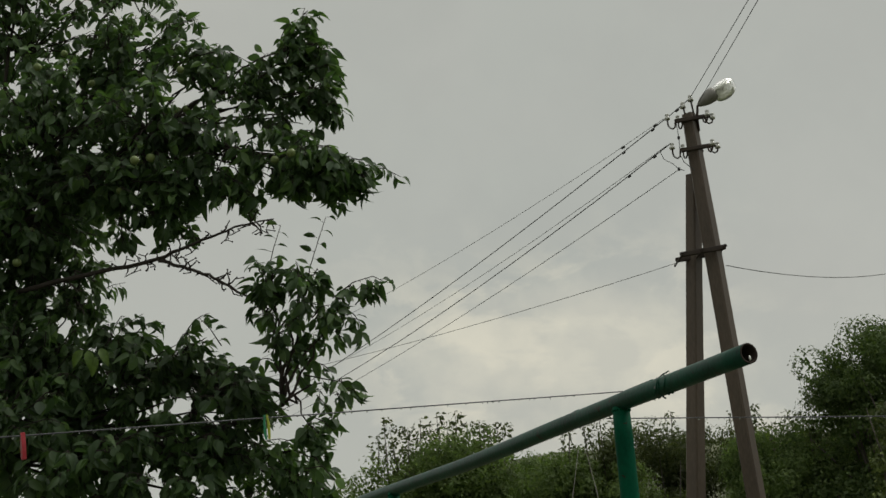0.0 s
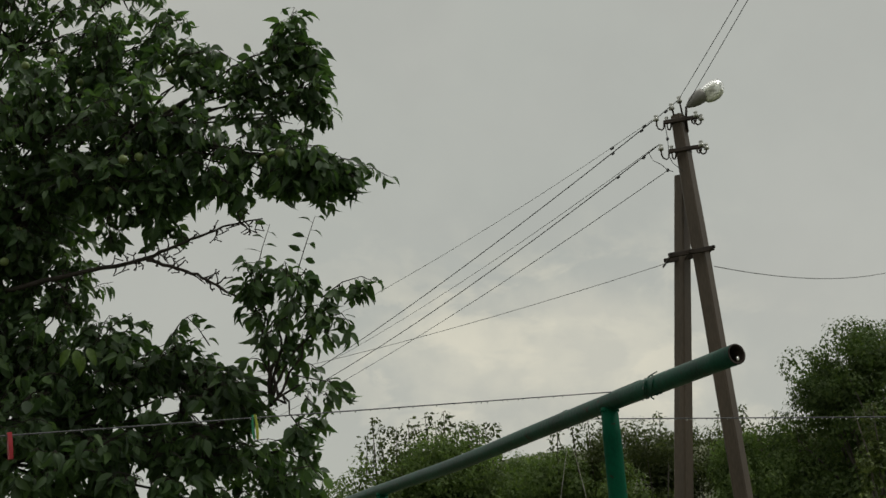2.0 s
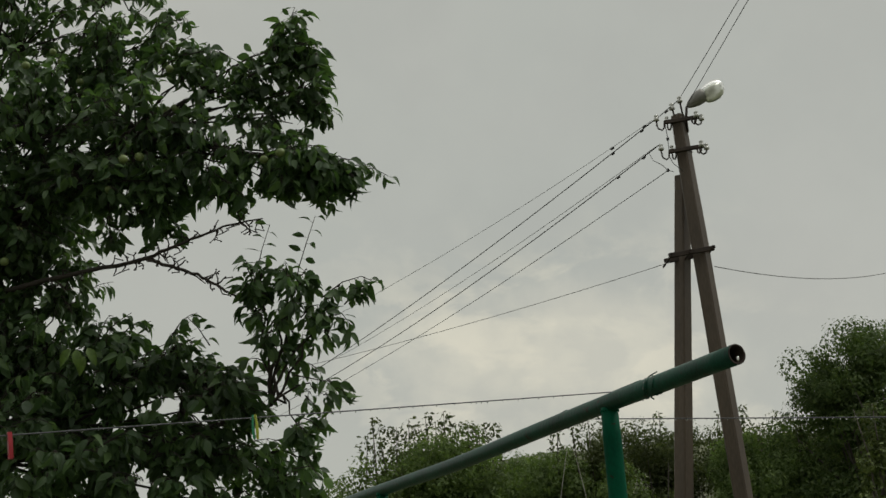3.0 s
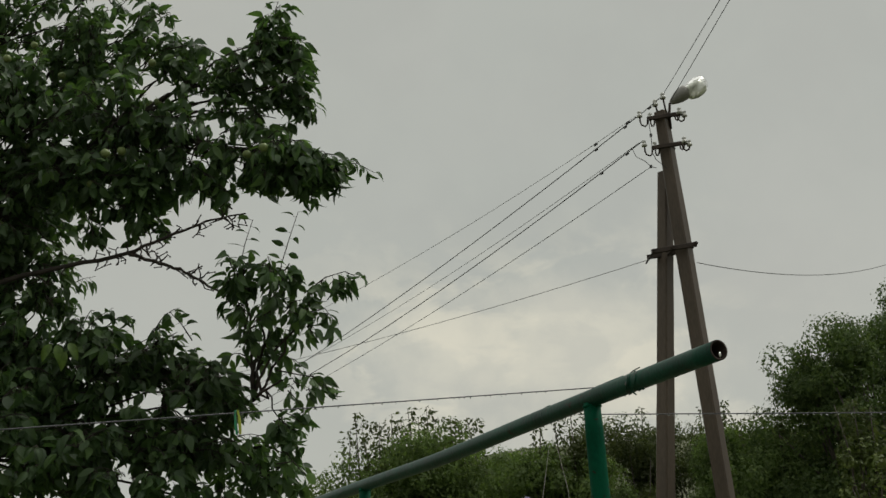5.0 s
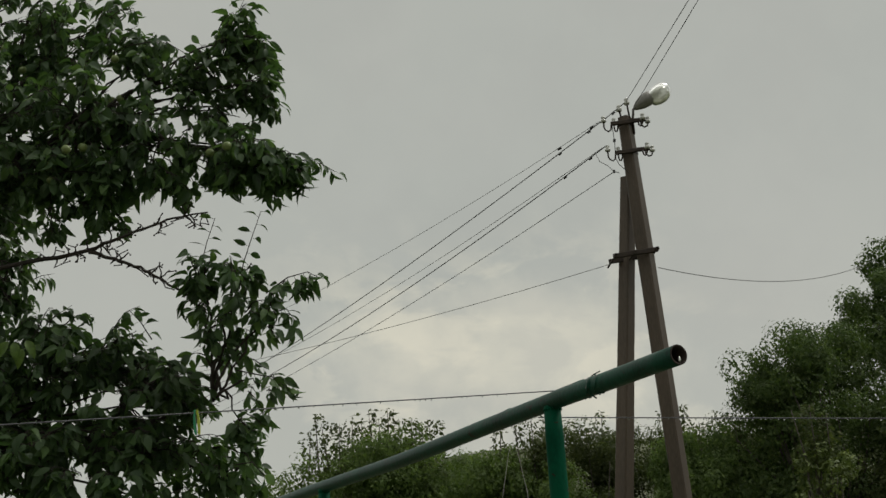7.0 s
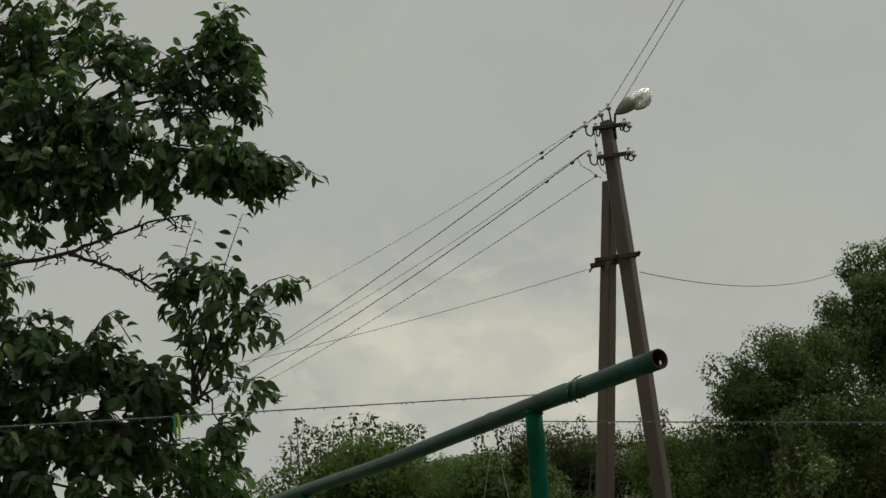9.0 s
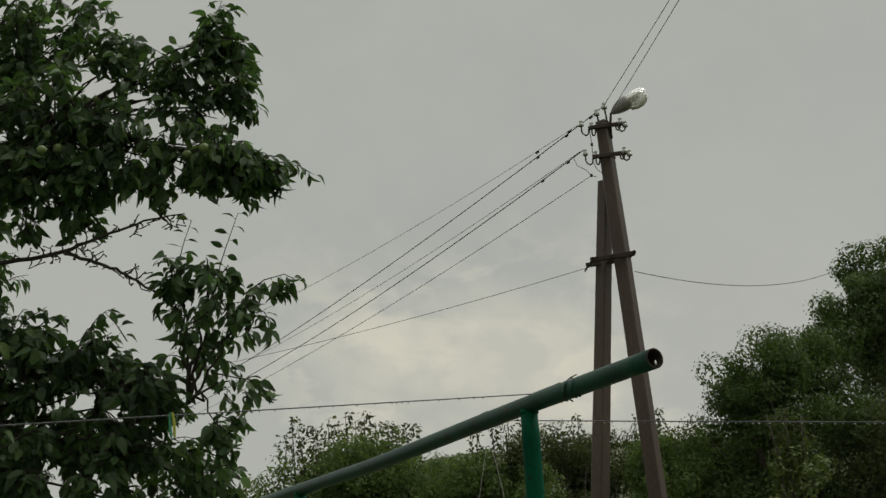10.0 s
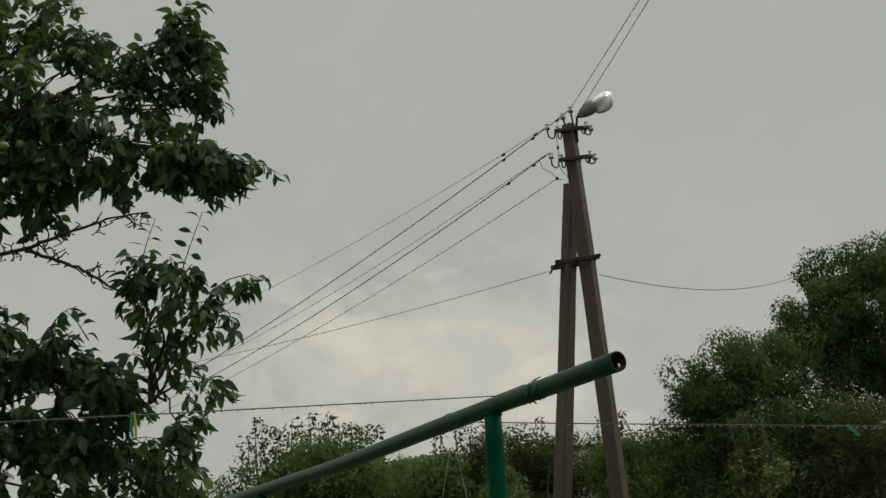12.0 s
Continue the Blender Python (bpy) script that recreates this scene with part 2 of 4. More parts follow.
def box_bm(size, m, bevel=0.004, bm=None):
    bm = bm or bmesh.new()
    made = bmesh.ops.create_cube(bm, size=1.0, matrix=m @ Matrix.Diagonal((*size, 1)))
    edges = list({e for v in made["verts"] for e in v.link_edges})
    if bevel:
        bmesh.ops.bevel(bm, geom=edges, offset=bevel, segments=2, affect="EDGES", profile=0.5)
    return bm


def sagging(a, b, sag, n=28):
    a, b = Vector(a), Vector(b)
    return [a.lerp(b, i / n) - Vector((0, 0, 4 * sag * (i / n) * (1 - i / n))) for i in range(n + 1)]


# ---- ground, rising to a far ridge ----
def ground_height(x, y):
    far = max(0.0, min(1.0, (y - 45) / 140))
    far = far * far * (3 - 2 * far)
    ridge = 20.8 + 0.105 * x + 1.3 * math.sin(x * 0.045) + 0.5 * math.sin(x * 0.13 + 1.0)
    return far * max(2.0, min(ridge, 23.6 + 0.4 * math.sin(x * 0.2))) + 0.03 * math.sin(x * 0.7) * math.sin(y * 0.6)


def ground_sheet():
    xs = [-4000, -1500, -600, -300] + [-200 + 8 * i for i in range(51)] + [300, 600, 1500, 4000]
    ys = [-4000, -1000, -300, -100, -40] + [-20 + 4 * i for i in range(20)] + [64 + 8 * i for i in range(18)] + [230, 300, 600, 1500, 4000]
    verts = [(x, y, ground_height(x, y)) for y in ys for x in xs]
    nx = len(xs)
    faces = [(j * nx + i, j * nx + i + 1, (j + 1) * nx + i + 1, (j + 1) * nx + i) for j in range(len(ys) - 1) for i in range(nx - 1)]
    return tagged(new("ground", mesh_of("ground", verts, faces, GROUND)), "grassy ground rising to a distant wooded ridge", "ground", kind="structure")


ground_sheet()


# ---- unseen wall added behind the camera to keep low skylight off the tree ----
PLASTER = material("grey_plaster", (0.30, 0.29, 0.26), (0.42, 0.40, 0.36), 0.85, 0, 1.5, 30, 0.3)
shade_wall_mesh = from_bm("added_shade_wall", box_bm((11.0, 0.3, 3.4), Matrix.Translation((-2.5, -1.75, 1.65)), 0.01), PLASTER)
tagged(new("added_shade_wall", shade_wall_mesh), "unseen grey wall added behind the camera to block low skylight", "wall", kind="structure")


# ---- concrete utility pole with its brace ----
def shaft_bm(foot, head, w0, w1, d0, d1, turn, pinch=1.0):
    """A tapered concrete shaft, one narrow chamfered corner towards the yard; the top fifth tapers more (pinch)."""
    foot, head = Vector(foot), Vector(head)
    axis = (head - foot).normalized()
    right = Vector((math.cos(turn), math.sin(turn), 0))
    right = (right - axis * right.dot(axis)).normalized()
    back = axis.cross(right)
    bm = bmesh.new()
    rings = []
    steps = 24
    for i in range(steps + 1):
        t = i / steps
        k = 1 + (pinch - 1) * max(0.0, (t - 0.8) / 0.2)
        w, d = (w0 + (w1 - w0) * t) * k, (d0 + (d1 - d0) * t) * k
        c = 0.10 * w
        prof = [(-w / 2 + c, -d / 2), (w / 2 - c, -d / 2), (w / 2, -d / 2 + c), (w / 2, d / 2 - c), (w / 2 - c, d / 2), (-w / 2 + c, d / 2), (-w / 2, d / 2 - c), (-w / 2, -d / 2 + c)]
        wob = 0.0018
        rings.append([bm.verts.new(foot.lerp(head, t) + right * (x + random.uniform(-wob, wob)) + back * (y + random.uniform(-wob, wob))) for x, y in prof])
    for a, b in zip(rings, rings[1:]):
        for k in range(8):
            bm.faces.new((a[k], a[(k + 1) % 8], b[(k + 1) % 8], b[k]))
    bm.faces.new(rings[0][::-1])
    bm.faces.new(rings[-1])
    return bm


POLE_FOOT, POLE_HEAD = Vector((3.612, 13.7, -0.05)), Vector((3.310, 13.7, 7.56))


def on_pole(z):
    t = (z - POLE_FOOT.z) / (POLE_HEAD.z - POLE_FOOT.z)
    return POLE_FOOT.lerp(POLE_HEAD, t)


def insulator_hook(pole, p, out, lift=0.0):
    """A curled steel hook carrying a bell-shaped porcelain insulator; p is the arm's end."""
    p, out = Vector(p), Vector(out).normalized()
    s = Soup()
    curl = [p, p + out * 0.010 + Vector((0, 0, -0.075)), p + out * 0.045 + Vector((0, 0, -0.105)), p + out * 0.09 + Vector((0, 0, -0.085)), p + out * 0.105 + Vector((0, 0, -0.045)), p + out * 0.105 + Vector((0, 0, lift - 0.01))]
    s.tube(curl, 0.011, 6)
    part("hook", s.mesh("hook", STEEL), pole)
    s = Soup()
    s.lathe(p + out * 0.105 + Vector((0, 0, lift - 0.035)), (0, 0, 1), [(0, 0.016), (0, 0.034), (0.018, 0.037), (0.03, 0.031), (0.042, 0.022), (0.05, 0.02), (0.06, 0.027), (0.072, 0.026), (0.08, 0.014)], 12)
    part("insulator", s.mesh("insulator", PORCELAIN), pole, "white porcelain insulator")
    return p + out * 0.105 + Vector((0, 0, lift + 0.015))


def steel_arm(pole, z, left, right, yoff):
    c = on_pole(z)
    bm = box_bm((left + right, 0.045, 0.05), Matrix.Translation(c + Vector(((right - left) / 2, yoff, 0))) @ pose(0, 0, 0, 0, -8, 4), 0.005)
    part("crossarm", from_bm("crossarm", bm, STEEL), pole, "rusty steel crossarm")
    bm = box_bm((0.165, 0.165, 0.035), Matrix.Translation(c) @ pose(0, 0, 0, 0, 0, 48), 0.008)
    part("clamp_band", from_bm("clamp_band", bm, STEEL), pole)
    return c


utility_pole = thing("utility_pole", "brown-grey concrete power pole with a leaning concrete brace", "power pole")
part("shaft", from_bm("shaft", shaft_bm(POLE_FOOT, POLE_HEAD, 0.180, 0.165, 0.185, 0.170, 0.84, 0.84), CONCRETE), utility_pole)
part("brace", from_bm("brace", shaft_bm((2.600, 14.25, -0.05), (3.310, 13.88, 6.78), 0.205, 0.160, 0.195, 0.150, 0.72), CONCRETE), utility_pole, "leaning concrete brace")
cl = on_pole(5.70)
bm = box_bm((0.58, 0.045, 0.06), Matrix.Translation(cl + Vector((-0.155, -0.14, -0.05))) @ pose(0, 0, 0, 0, -7, 0), 0.006)
back_plate = box_bm((0.56, 0.045, 0.06), Matrix.Translation(cl + Vector((-0.155, 0.20, -0.02))) @ pose(0, 0, 0, 0, -7, 0), 0.006)
part("brace_clamp", from_bm("brace_clamp", back_plate, STEEL), utility_pole)
part("brace_clamp", from_bm("brace_clamp", bm, STEEL), utility_pole, "rusty steel clamp joining pole and brace")
for dx, dz in ((-0.42, -0.085), (0.115, -0.018), (-0.17, -0.052)):
    s = Soup().tube([cl + Vector((dx, -0.2, dz)), cl + Vector((dx, 0.36, dz))], 0.013, 6)
    s.tube([cl + Vector((dx, -0.2, dz)), cl + Vector((dx, -0.17, dz))], 0.026, 6)
    part("bolt", s.mesh("bolt", STEEL, False), utility_pole)
tops = []
for z, l_, r_, yo in ((7.455, 0.225, 0.245, -0.11), (7.045, 0.225, 0.245, -0.11)):
    c = steel_arm(utility_pole, z, l_, r_, yo)
    tops.append(insulator_hook(utility_pole, c + Vector((-l_ + 0.01, yo, -0.032)), (-1, -0.2, 0), 0.06))
    tops.append(insulator_hook(utility_pole, c + Vector((-l_ + 0.10, yo, -0.010)), (-0.3, 1, 0), 0.06))
    tops.append(insulator_hook(utility_pole, c + Vector((r_ - 0.10, yo, 0.019)), (0.4, -1, 0)))
    tops.append(insulator_hook(utility_pole, c + Vector((r_ - 0.07, yo, 0.023)), (1, 0.25, 0)))
# pin insulators over the head
for dx, dz in ((-0.050, 0.13), (0.062, 0.225)):
    p = POLE_HEAD + Vector((dx, -0.03, -0.02))
    part("pin", Soup().tube([p, p + Vector((-0.02, 0, dz))], 0.012, 6).mesh("pin", STEEL), utility_pole)
    s = Soup().lathe(p + Vector((-0.02, 0, dz - 0.03)), (0, 0, 1), [(0, 0.018), (0, 0.036), (0.02, 0.04), (0.04, 0.03), (0.05, 0.024), (0.06, 0.03), (0.08, 0.026), (0.09, 0.012)], 12)
    part("insulator", s.mesh("insulator", PORCELAIN), utility_pole, "white porcelain insulator")


# ---- street lamp on the pole's head ----
def street_lamp():
    lamp = thing("street_lamp", "grey street lamp with a clear glass bowl, on the pole head", "street lamp")
    a = POLE_HEAD + Vector((0.10, -0.02, -0.25))
    tip = Vector((3.885, 13.58, 7.925))
    d = (tip - Vector((3.425, 13.66, 7.65))).normalized()
    start = Vector((3.445, 13.655, 7.663))
    part("bracket", Soup().tube([a, a + Vector((0.0, 0, 0.2)), Vector((3.425, 13.67, 7.60)), start - d * 0.02, start + d * 0.06], 0.017, 8).mesh("bracket", STEEL), lamp, "thin steel tube bracket")
    up = Vector((-d.z, 0, d.x)).normalized()
    side = d.cross(up).normalized()

    def shell(profile, low, high, wide, n=16, close=True):
        v, f = [], []
        for i, (t, r) in enumerate(profile):
            for k in range(n):
                ang = 2 * math.pi * k / n
                c_, s_ = math.cos(ang), math.sin(ang)
                v.append(start + d * (t * 1.1) + side * (c_ * r * wide * 1.35) + up * (s_ * r * 1.35 * (high if s_ > 0 else low)))
        for i in range(len(profile) - 1):
            for k in range(n):
                f.append((i * n + k, i * n + (k + 1) % n, (i + 1) * n + (k + 1) % n, (i + 1) * n + k))
        f.append(tuple(range(n - 1, -1, -1)))
        f.append(tuple(range((len(profile) - 1) * n, len(profile) * n)))
        return v, f

    v, f = shell([(0.0, 0.022), (0.02, 0.034), (0.07, 0.058), (0.13, 0.077), (0.19, 0.084), (0.235, 0.082), (0.24, 0.074)], 0.75, 0.95, 1.0)
    part("housing", mesh_of("housing", v, f, LAMP_GREY), lamp, "grey painted metal housing")
    v, f = shell([(0.205, 0.05), (0.235, 0.082), (0.30, 0.101), (0.37, 0.104), (0.43, 0.092), (0.475, 0.064), (0.50, 0.02)], 1.12, 0.72, 1.0, 20)
    bowl = part("glass_bowl", mesh_of("glass_bowl", v, f, GLASS), lamp, "clear weathered glass bowl")
    bowl.visible_shadow = False
    v, f = shell([(0.205, 0.05), (0.235, 0.076), (0.30, 0.096), (0.37, 0.098), (0.43, 0.078), (0.46, 0.03)], 0.02, 0.66, 0.95, 18)
    part("reflector", mesh_of("reflector", v, f, REFLECTOR), lamp, "bright metal reflector")
    part("bulb", Soup().lathe(start + d * 0.27 - up * 0.035, d, [(0, 0.018), (0.05, 0.02), (0.09, 0.034), (0.14, 0.036), (0.17, 0.022), (0.18, 0.005)], 10).mesh("bulb", PORCELAIN), lamp, "white bulb")
    return lamp


street_lamp()

# ---- far pole of the same line ----
far_pole = thing("utility_pole", "pale concrete power pole far off behind the apple tree", "power pole")
part("shaft", from_bm("shaft", shaft_bm((-10.05, 40, -0.2), (-10.07, 40, 7.45), 0.20, 0.165, 0.20, 0.165, 0.5), CONCRETE_FAR), far_pole)
for z in (7.35, 6.9):
    part("crossarm", from_bm("crossarm", box_bm((0.7, 0.06, 0.06), Matrix.Translation((-10.07, 39.9, z)), 0.005), STEEL), far_pole)
    for dx in (-0.3, 0.3):
        s = Soup().lathe((-10.07 + dx, 39.9, z + 0.03), (0, 0, 1), [(0, 0.02), (0, 0.04), (0.03, 0.04), (0.06, 0.025), (0.09, 0.03), (0.1, 0.012)], 8)
        part("insulator", s.mesh("insulator", PORCELAIN), far_pole)


# ---- wires ----
def overhead_wire(label, a, b, sag, r, mat_, knots=(), n=36):
    pts = sagging(a, b, sag, n)
    w = thing("overhead_wire", label, "power line", "overhead wires")
    part("strand", Soup().tube(pts, r, 6).mesh("strand", mat_), w)
    for t in knots:
        k = int(t * n)
        p = pts[k].lerp(pts[k + 1], t * n - k)
        d = (pts[k + 1] - pts[k]).normalized()
        q = p - Vector((0, 0, 0.012))
        bm = box_bm((0.024, 0.062, 0.034), Matrix.Translation(q) @ d.to_track_quat("Y", "Z").to_matrix().to_4x4(), 0.008)
        part("connector", from_bm("connector", bm, BLACK_PLASTIC), w, "black plastic wire connector")
    return w


overhead_wire("dark insulated overhead wire between the two poles", (3.025, 13.6, 7.511), (-10.37, 39.9, 7.17), 0.583, 0.0075, WIRE_DARK, (0.012, 0.035))
overhead_wire("dark overhead wire between the two poles", (3.01, 13.6, 7.131), (-10.37, 39.9, 7.30), 0.779, 0.0075, WIRE_DARK, (0.012, 0.032))
overhead_wire("grey overhead wire running beside the dark one", (2.955, 13.6, 7.103), (-5.34, 30.7, 7.23), 0.307, 0.0042, WIRE_GREY)
overhead_wire("thin grey wire sagging to a house", (2.96, 13.62, 7.485), (-3.4, 20.2, 6.10), 0.175, 0.0036, WIRE_GREY, (0.015, 0.075))
overhead_wire("thin service wire running to a house", (3.058, 13.6, 6.756), (-7.09, 34.0, 6.49), 0.326, 0.0048, WIRE_DARK)
overhead_wire("thin service cable from the pole clamp to a house", (2.999, 13.75, 5.588), (-4.48, 20.3, 5.595), 0.125, 0.0038, WIRE_GREY)
overhead_wire("sagging service cable from the pole clamp into the trees", (3.517, 13.65, 5.47), (11.6, 24.5, 8.656), 0.386, 0.006, WIRE_GREY)
overhead_wire("overhead wire coming from the next pole", (3.345, 13.67, 7.775), (4.05, -18, 7.3), 0.43, 0.0045, WIRE_DARK)
overhead_wire("overhead wire coming from the next pole", (3.445, 13.67, 7.70), (4.05, -18, 7.3), 0.30, 0.0045, WIRE_DARK)
overhead_wire("short wire tying the head insulators to the line", (3.345, 13.67, 7.775), (2.96, 13.6, 7.455), 0.0, 0.006, WIRE_DARK, (0.5,))
# jumper leads hanging beside the head of the pole
for i, pts in enumerate((((2.905, 13.81, 7.10), (2.92, 13.7, 6.95), (3.00, 13.58, 6.84), (3.07, 13.59, 6.765), (3.14, 13.6, 6.745)),
                         ((3.11, 13.6, 7.42), (3.12, 13.6, 7.2), (3.115, 13.6, 6.95), (3.15, 13.6, 6.86), (3.27, 13.6, 6.74)))):
    w = thing("jumper_lead", "thin dark wire lead looping beside the pole", "wire", "jumper leads")
    part("strand", Soup().tube(pts, 0.0045, 6).mesh("strand", WIRE_DARK), w)
    part("connector", from_bm("connector", box_bm((0.034, 0.03, 0.042), Matrix.Translation(pts[3 - 2 * i]), 0.008), BLACK_PLASTIC), w)


# ---- green pipe frame for the washing lines ----
PIPE_A, PIPE_B = Vector((1.108, 4.15, 2.434)), Vector((-0.90, 8.80, 2.354))
PIPE_D = (PIPE_B - PIPE_A).normalized()


def pipe_bow(t):
    """The long pipe has sunk a little past the first post."""
    return Vector((0, 0, -0.017 * math.exp(-((t - 0.52) / 0.2) ** 2)))


def on_pipe(y):
    t = (y - PIPE_A.y) / (PIPE_B.y - PIPE_A.y)
    return PIPE_A.lerp(PIPE_B, t) + pipe_bow(t)


def hollow_pipe(a, b, r, wall, mat_out, mat_in, sides=36, steps=40, wob=0.0012):
    a, b = Vector(a), Vector(b)
    d = (b - a).normalized()
    x = d.orthogonal().normalized()
    y = d.cross(x)
    v, f = [], []
    rings = [(i / steps, r) for i in range(steps + 1)] + [(1 - i / 4, r - wall) for i in range(5)]
    for t, rad in rings:
        shift = Vector((noise.noise((t * 9, 0, 1)), noise.noise((t * 9, 4, 1)), noise.noise((t * 9, 8, 2)))) * wob + pipe_bow(t)
        for k in range(sides):
            g = 2 * math.pi * k / sides
            v.append(a.lerp(b, t) + shift + (x * math.cos(g) + y * math.sin(g)) * rad)
    nr = len(rings)
    for i in range(nr):
        j = (i + 1) % nr
        for k in range(sides):
            f.append((i * sides + k, i * sides + (k + 1) % sides, j * sides + (k + 1) % sides, j * sides + k))
    me = mesh_of("pipe", v, f, mat_out)
    me.materials.append(mat_in)
    for p in me.polygons:
        if p.index >= steps * sides:
            p.material_index = 1
    return me


pipe_frame = thing("drying_stand", "green painted steel pipe frame holding washing lines", "clothesline stand")
part("top_pipe", hollow_pipe(PIPE_A, PIPE_B, 0.0395, 0.007, PIPE_PAINT, PIPE_INSIDE), pipe_frame, "open-ended green steel pipe with worn paint")
for y in (5.00, 7.70):
    p = on_pipe(y)
    s = Soup().tube([(p.x, y, -0.1), (p.x, y, 1.2), (p.x, y, p.z - 0.16), (p.x, y, p.z - 0.02)], [0.042, 0.042, 0.041, 0.0375], 24)
    post = part("post", s.mesh("post", GREEN_PAINT), pipe_frame, "upright green steel pipe post")
    s = Soup()
    for k in range(18):
        g = 2 * math.pi * k / 18
        drop_ = 0.0335 * abs(math.sin(g)) * 0.25
        s.ball((p.x + 0.037 * math.cos(g), y + 0.037 * math.sin(g), p.z - 0.037 + drop_ * 0.3), 0.0055 + 0.001 * (k % 3), 6, 4)
    part("weld_bead", s.mesh("weld_bead", GREEN_PAINT), post)
# rough butt weld and wire binding on the pipe
for y, rr, w, n_ in ((5.36, 0.0395, 0.0035, 26),):
    s = Soup()
    c, x = on_pipe(y), PIPE_D.orthogonal().normalized()
    z_ = PIPE_D.cross(x)
    for k in range(n_):
        g = 2 * math.pi * k / n_
        s.ball(c + (x * math.cos(g) + z_ * math.sin(g)) * (rr - 0.002), w + random.uniform(0, 0.0015), 6, 4)
    part("butt_weld", s.mesh("butt_weld", PIPE_PAINT), pipe_frame)
s = Soup()
x = PIPE_D.orthogonal().normalized()
z_ = PIPE_D.cross(x)
for t0, lean in ((4.690, 0.085), (4.712, 0.060), (4.735, 0.072)):
    c = on_pipe(t0)
    s.tube([c + (x * math.cos(g) + z_ * math.sin(g)) * 0.0412 + PIPE_D * lean * math.sin(g + 0.6) for g in [2 * math.pi * k / 24 for k in range(25)]], 0.0026, 6)
s.tube([(0.757, 4.95, 2.459), on_pipe(4.85) + Vector((-0.008, 0, 0.0395)), on_pipe(4.74) + Vector((-0.008, -0.01, 0.0385))], 0.003, 6)
s.tube([on_pipe(4.70) + Vector((0.0, -0.02, 0.042)), on_pipe(4.68) + Vector((0.0, -0.02, 0.046)), on_pipe(4.645) + Vector((0.005, -0.01, 0.052))], 0.0028, 5)
s.tube([on_pipe(4.70) + Vector((-0.01, -0.03, -0.038)), on_pipe(4.68) + Vector((0.0, -0.02, -0.056))], 0.0035, 5)
part("wire_binding", s.mesh("wire_binding", PIPE_PAINT), pipe_frame, "line wound round the pipe and knotted")
s = Soup()
for k in range(14):
    s.ball(on_pipe(4.71) + Vector((-0.01 + random.uniform(-0.012, 0.012), -0.036 + random.uniform(-0.006, 0.004), 0.004 + random.uniform(-0.014, 0.014))), random.uniform(0.005, 0.009), 7, 5)
part("knot", s.mesh("knot", WIRE_GREY), pipe_frame, "frayed pale knot")
# rough lumps of paint and weld on the pipe, and a bright bead in its open end
s = Soup()
for k in range(9):
    s.ball(on_pipe(4.62 + 0.012 * (k % 4)) + Vector((-0.004, -0.008 + 0.004 * (k % 3), -0.0405 + 0.003 * (k % 2))), 0.006 + 0.001 * (k % 3), 7, 5, 0.7)
part("paint_lump", s.mesh("paint_lump", PIPE_PAINT), pipe_frame, "lump of paint under the pipe")
s = Soup()
for k in range(5):
    s.ball(on_pipe(5.345 + 0.008 * k) + Vector((0, -0.004, 0.0395)), 0.006, 7, 5, 0.8)
part("paint_lump", s.mesh("paint_lump", PIPE_PAINT), pipe_frame, "nub of old weld")
# shiny bead stands in for light showing through the pipe's end
glint = Soup().ball(PIPE_A + Vector((0.004, 0.012, -0.016)), 0.0062, 8, 6, 2.0)
part("end_glint", glint.mesh("end_glint", REFLECTOR), pipe_frame, "bright bead standing in for light seen through the pipe end")


# ---- washing lines, rain drops hanging on them, and pegs ----
def washing_line(label, a, b, sag, drops):
    pts = sagging(a, b, sag, 60)
    w = thing("washing_line", label, "clothesline", "washing lines")
    part("line", Soup().tube(pts, 0.0026, 7).mesh("line", LINE_COAT), w)
    s = Soup()
    t = 0.06
    while t < 0.97:
        i = int(t * 60)
        p = pts[i].lerp(pts[i + 1], t * 60 - i)
        r = random.uniform(0.0018, 0.0034)
        s.ball(p - Vector((0, 0, 0.0026 + r * 0.8)), r, 6, 5, 1.25)
        t += random.uniform(0.4, 1.6) * drops
    ob = part("rain_beading", s.mesh("rain_beading", DROP), w, "clear rain drops hanging in a row")
    ob["kind"] = "stuff"
    return pts


LINE_L = washing_line("wet dark washing line beaded with rain drops", (0.757, 4.95, 2.458), (-3.2, 2.52, 1.986), 0.0, 0.012)
LINE_R = washing_line("wet dark washing line beaded with rain drops", on_pipe(5.12) + Vector((0.0, 0.0, -0.046)), (3.90, 3.08, 1.885), 0.0, 0.009)


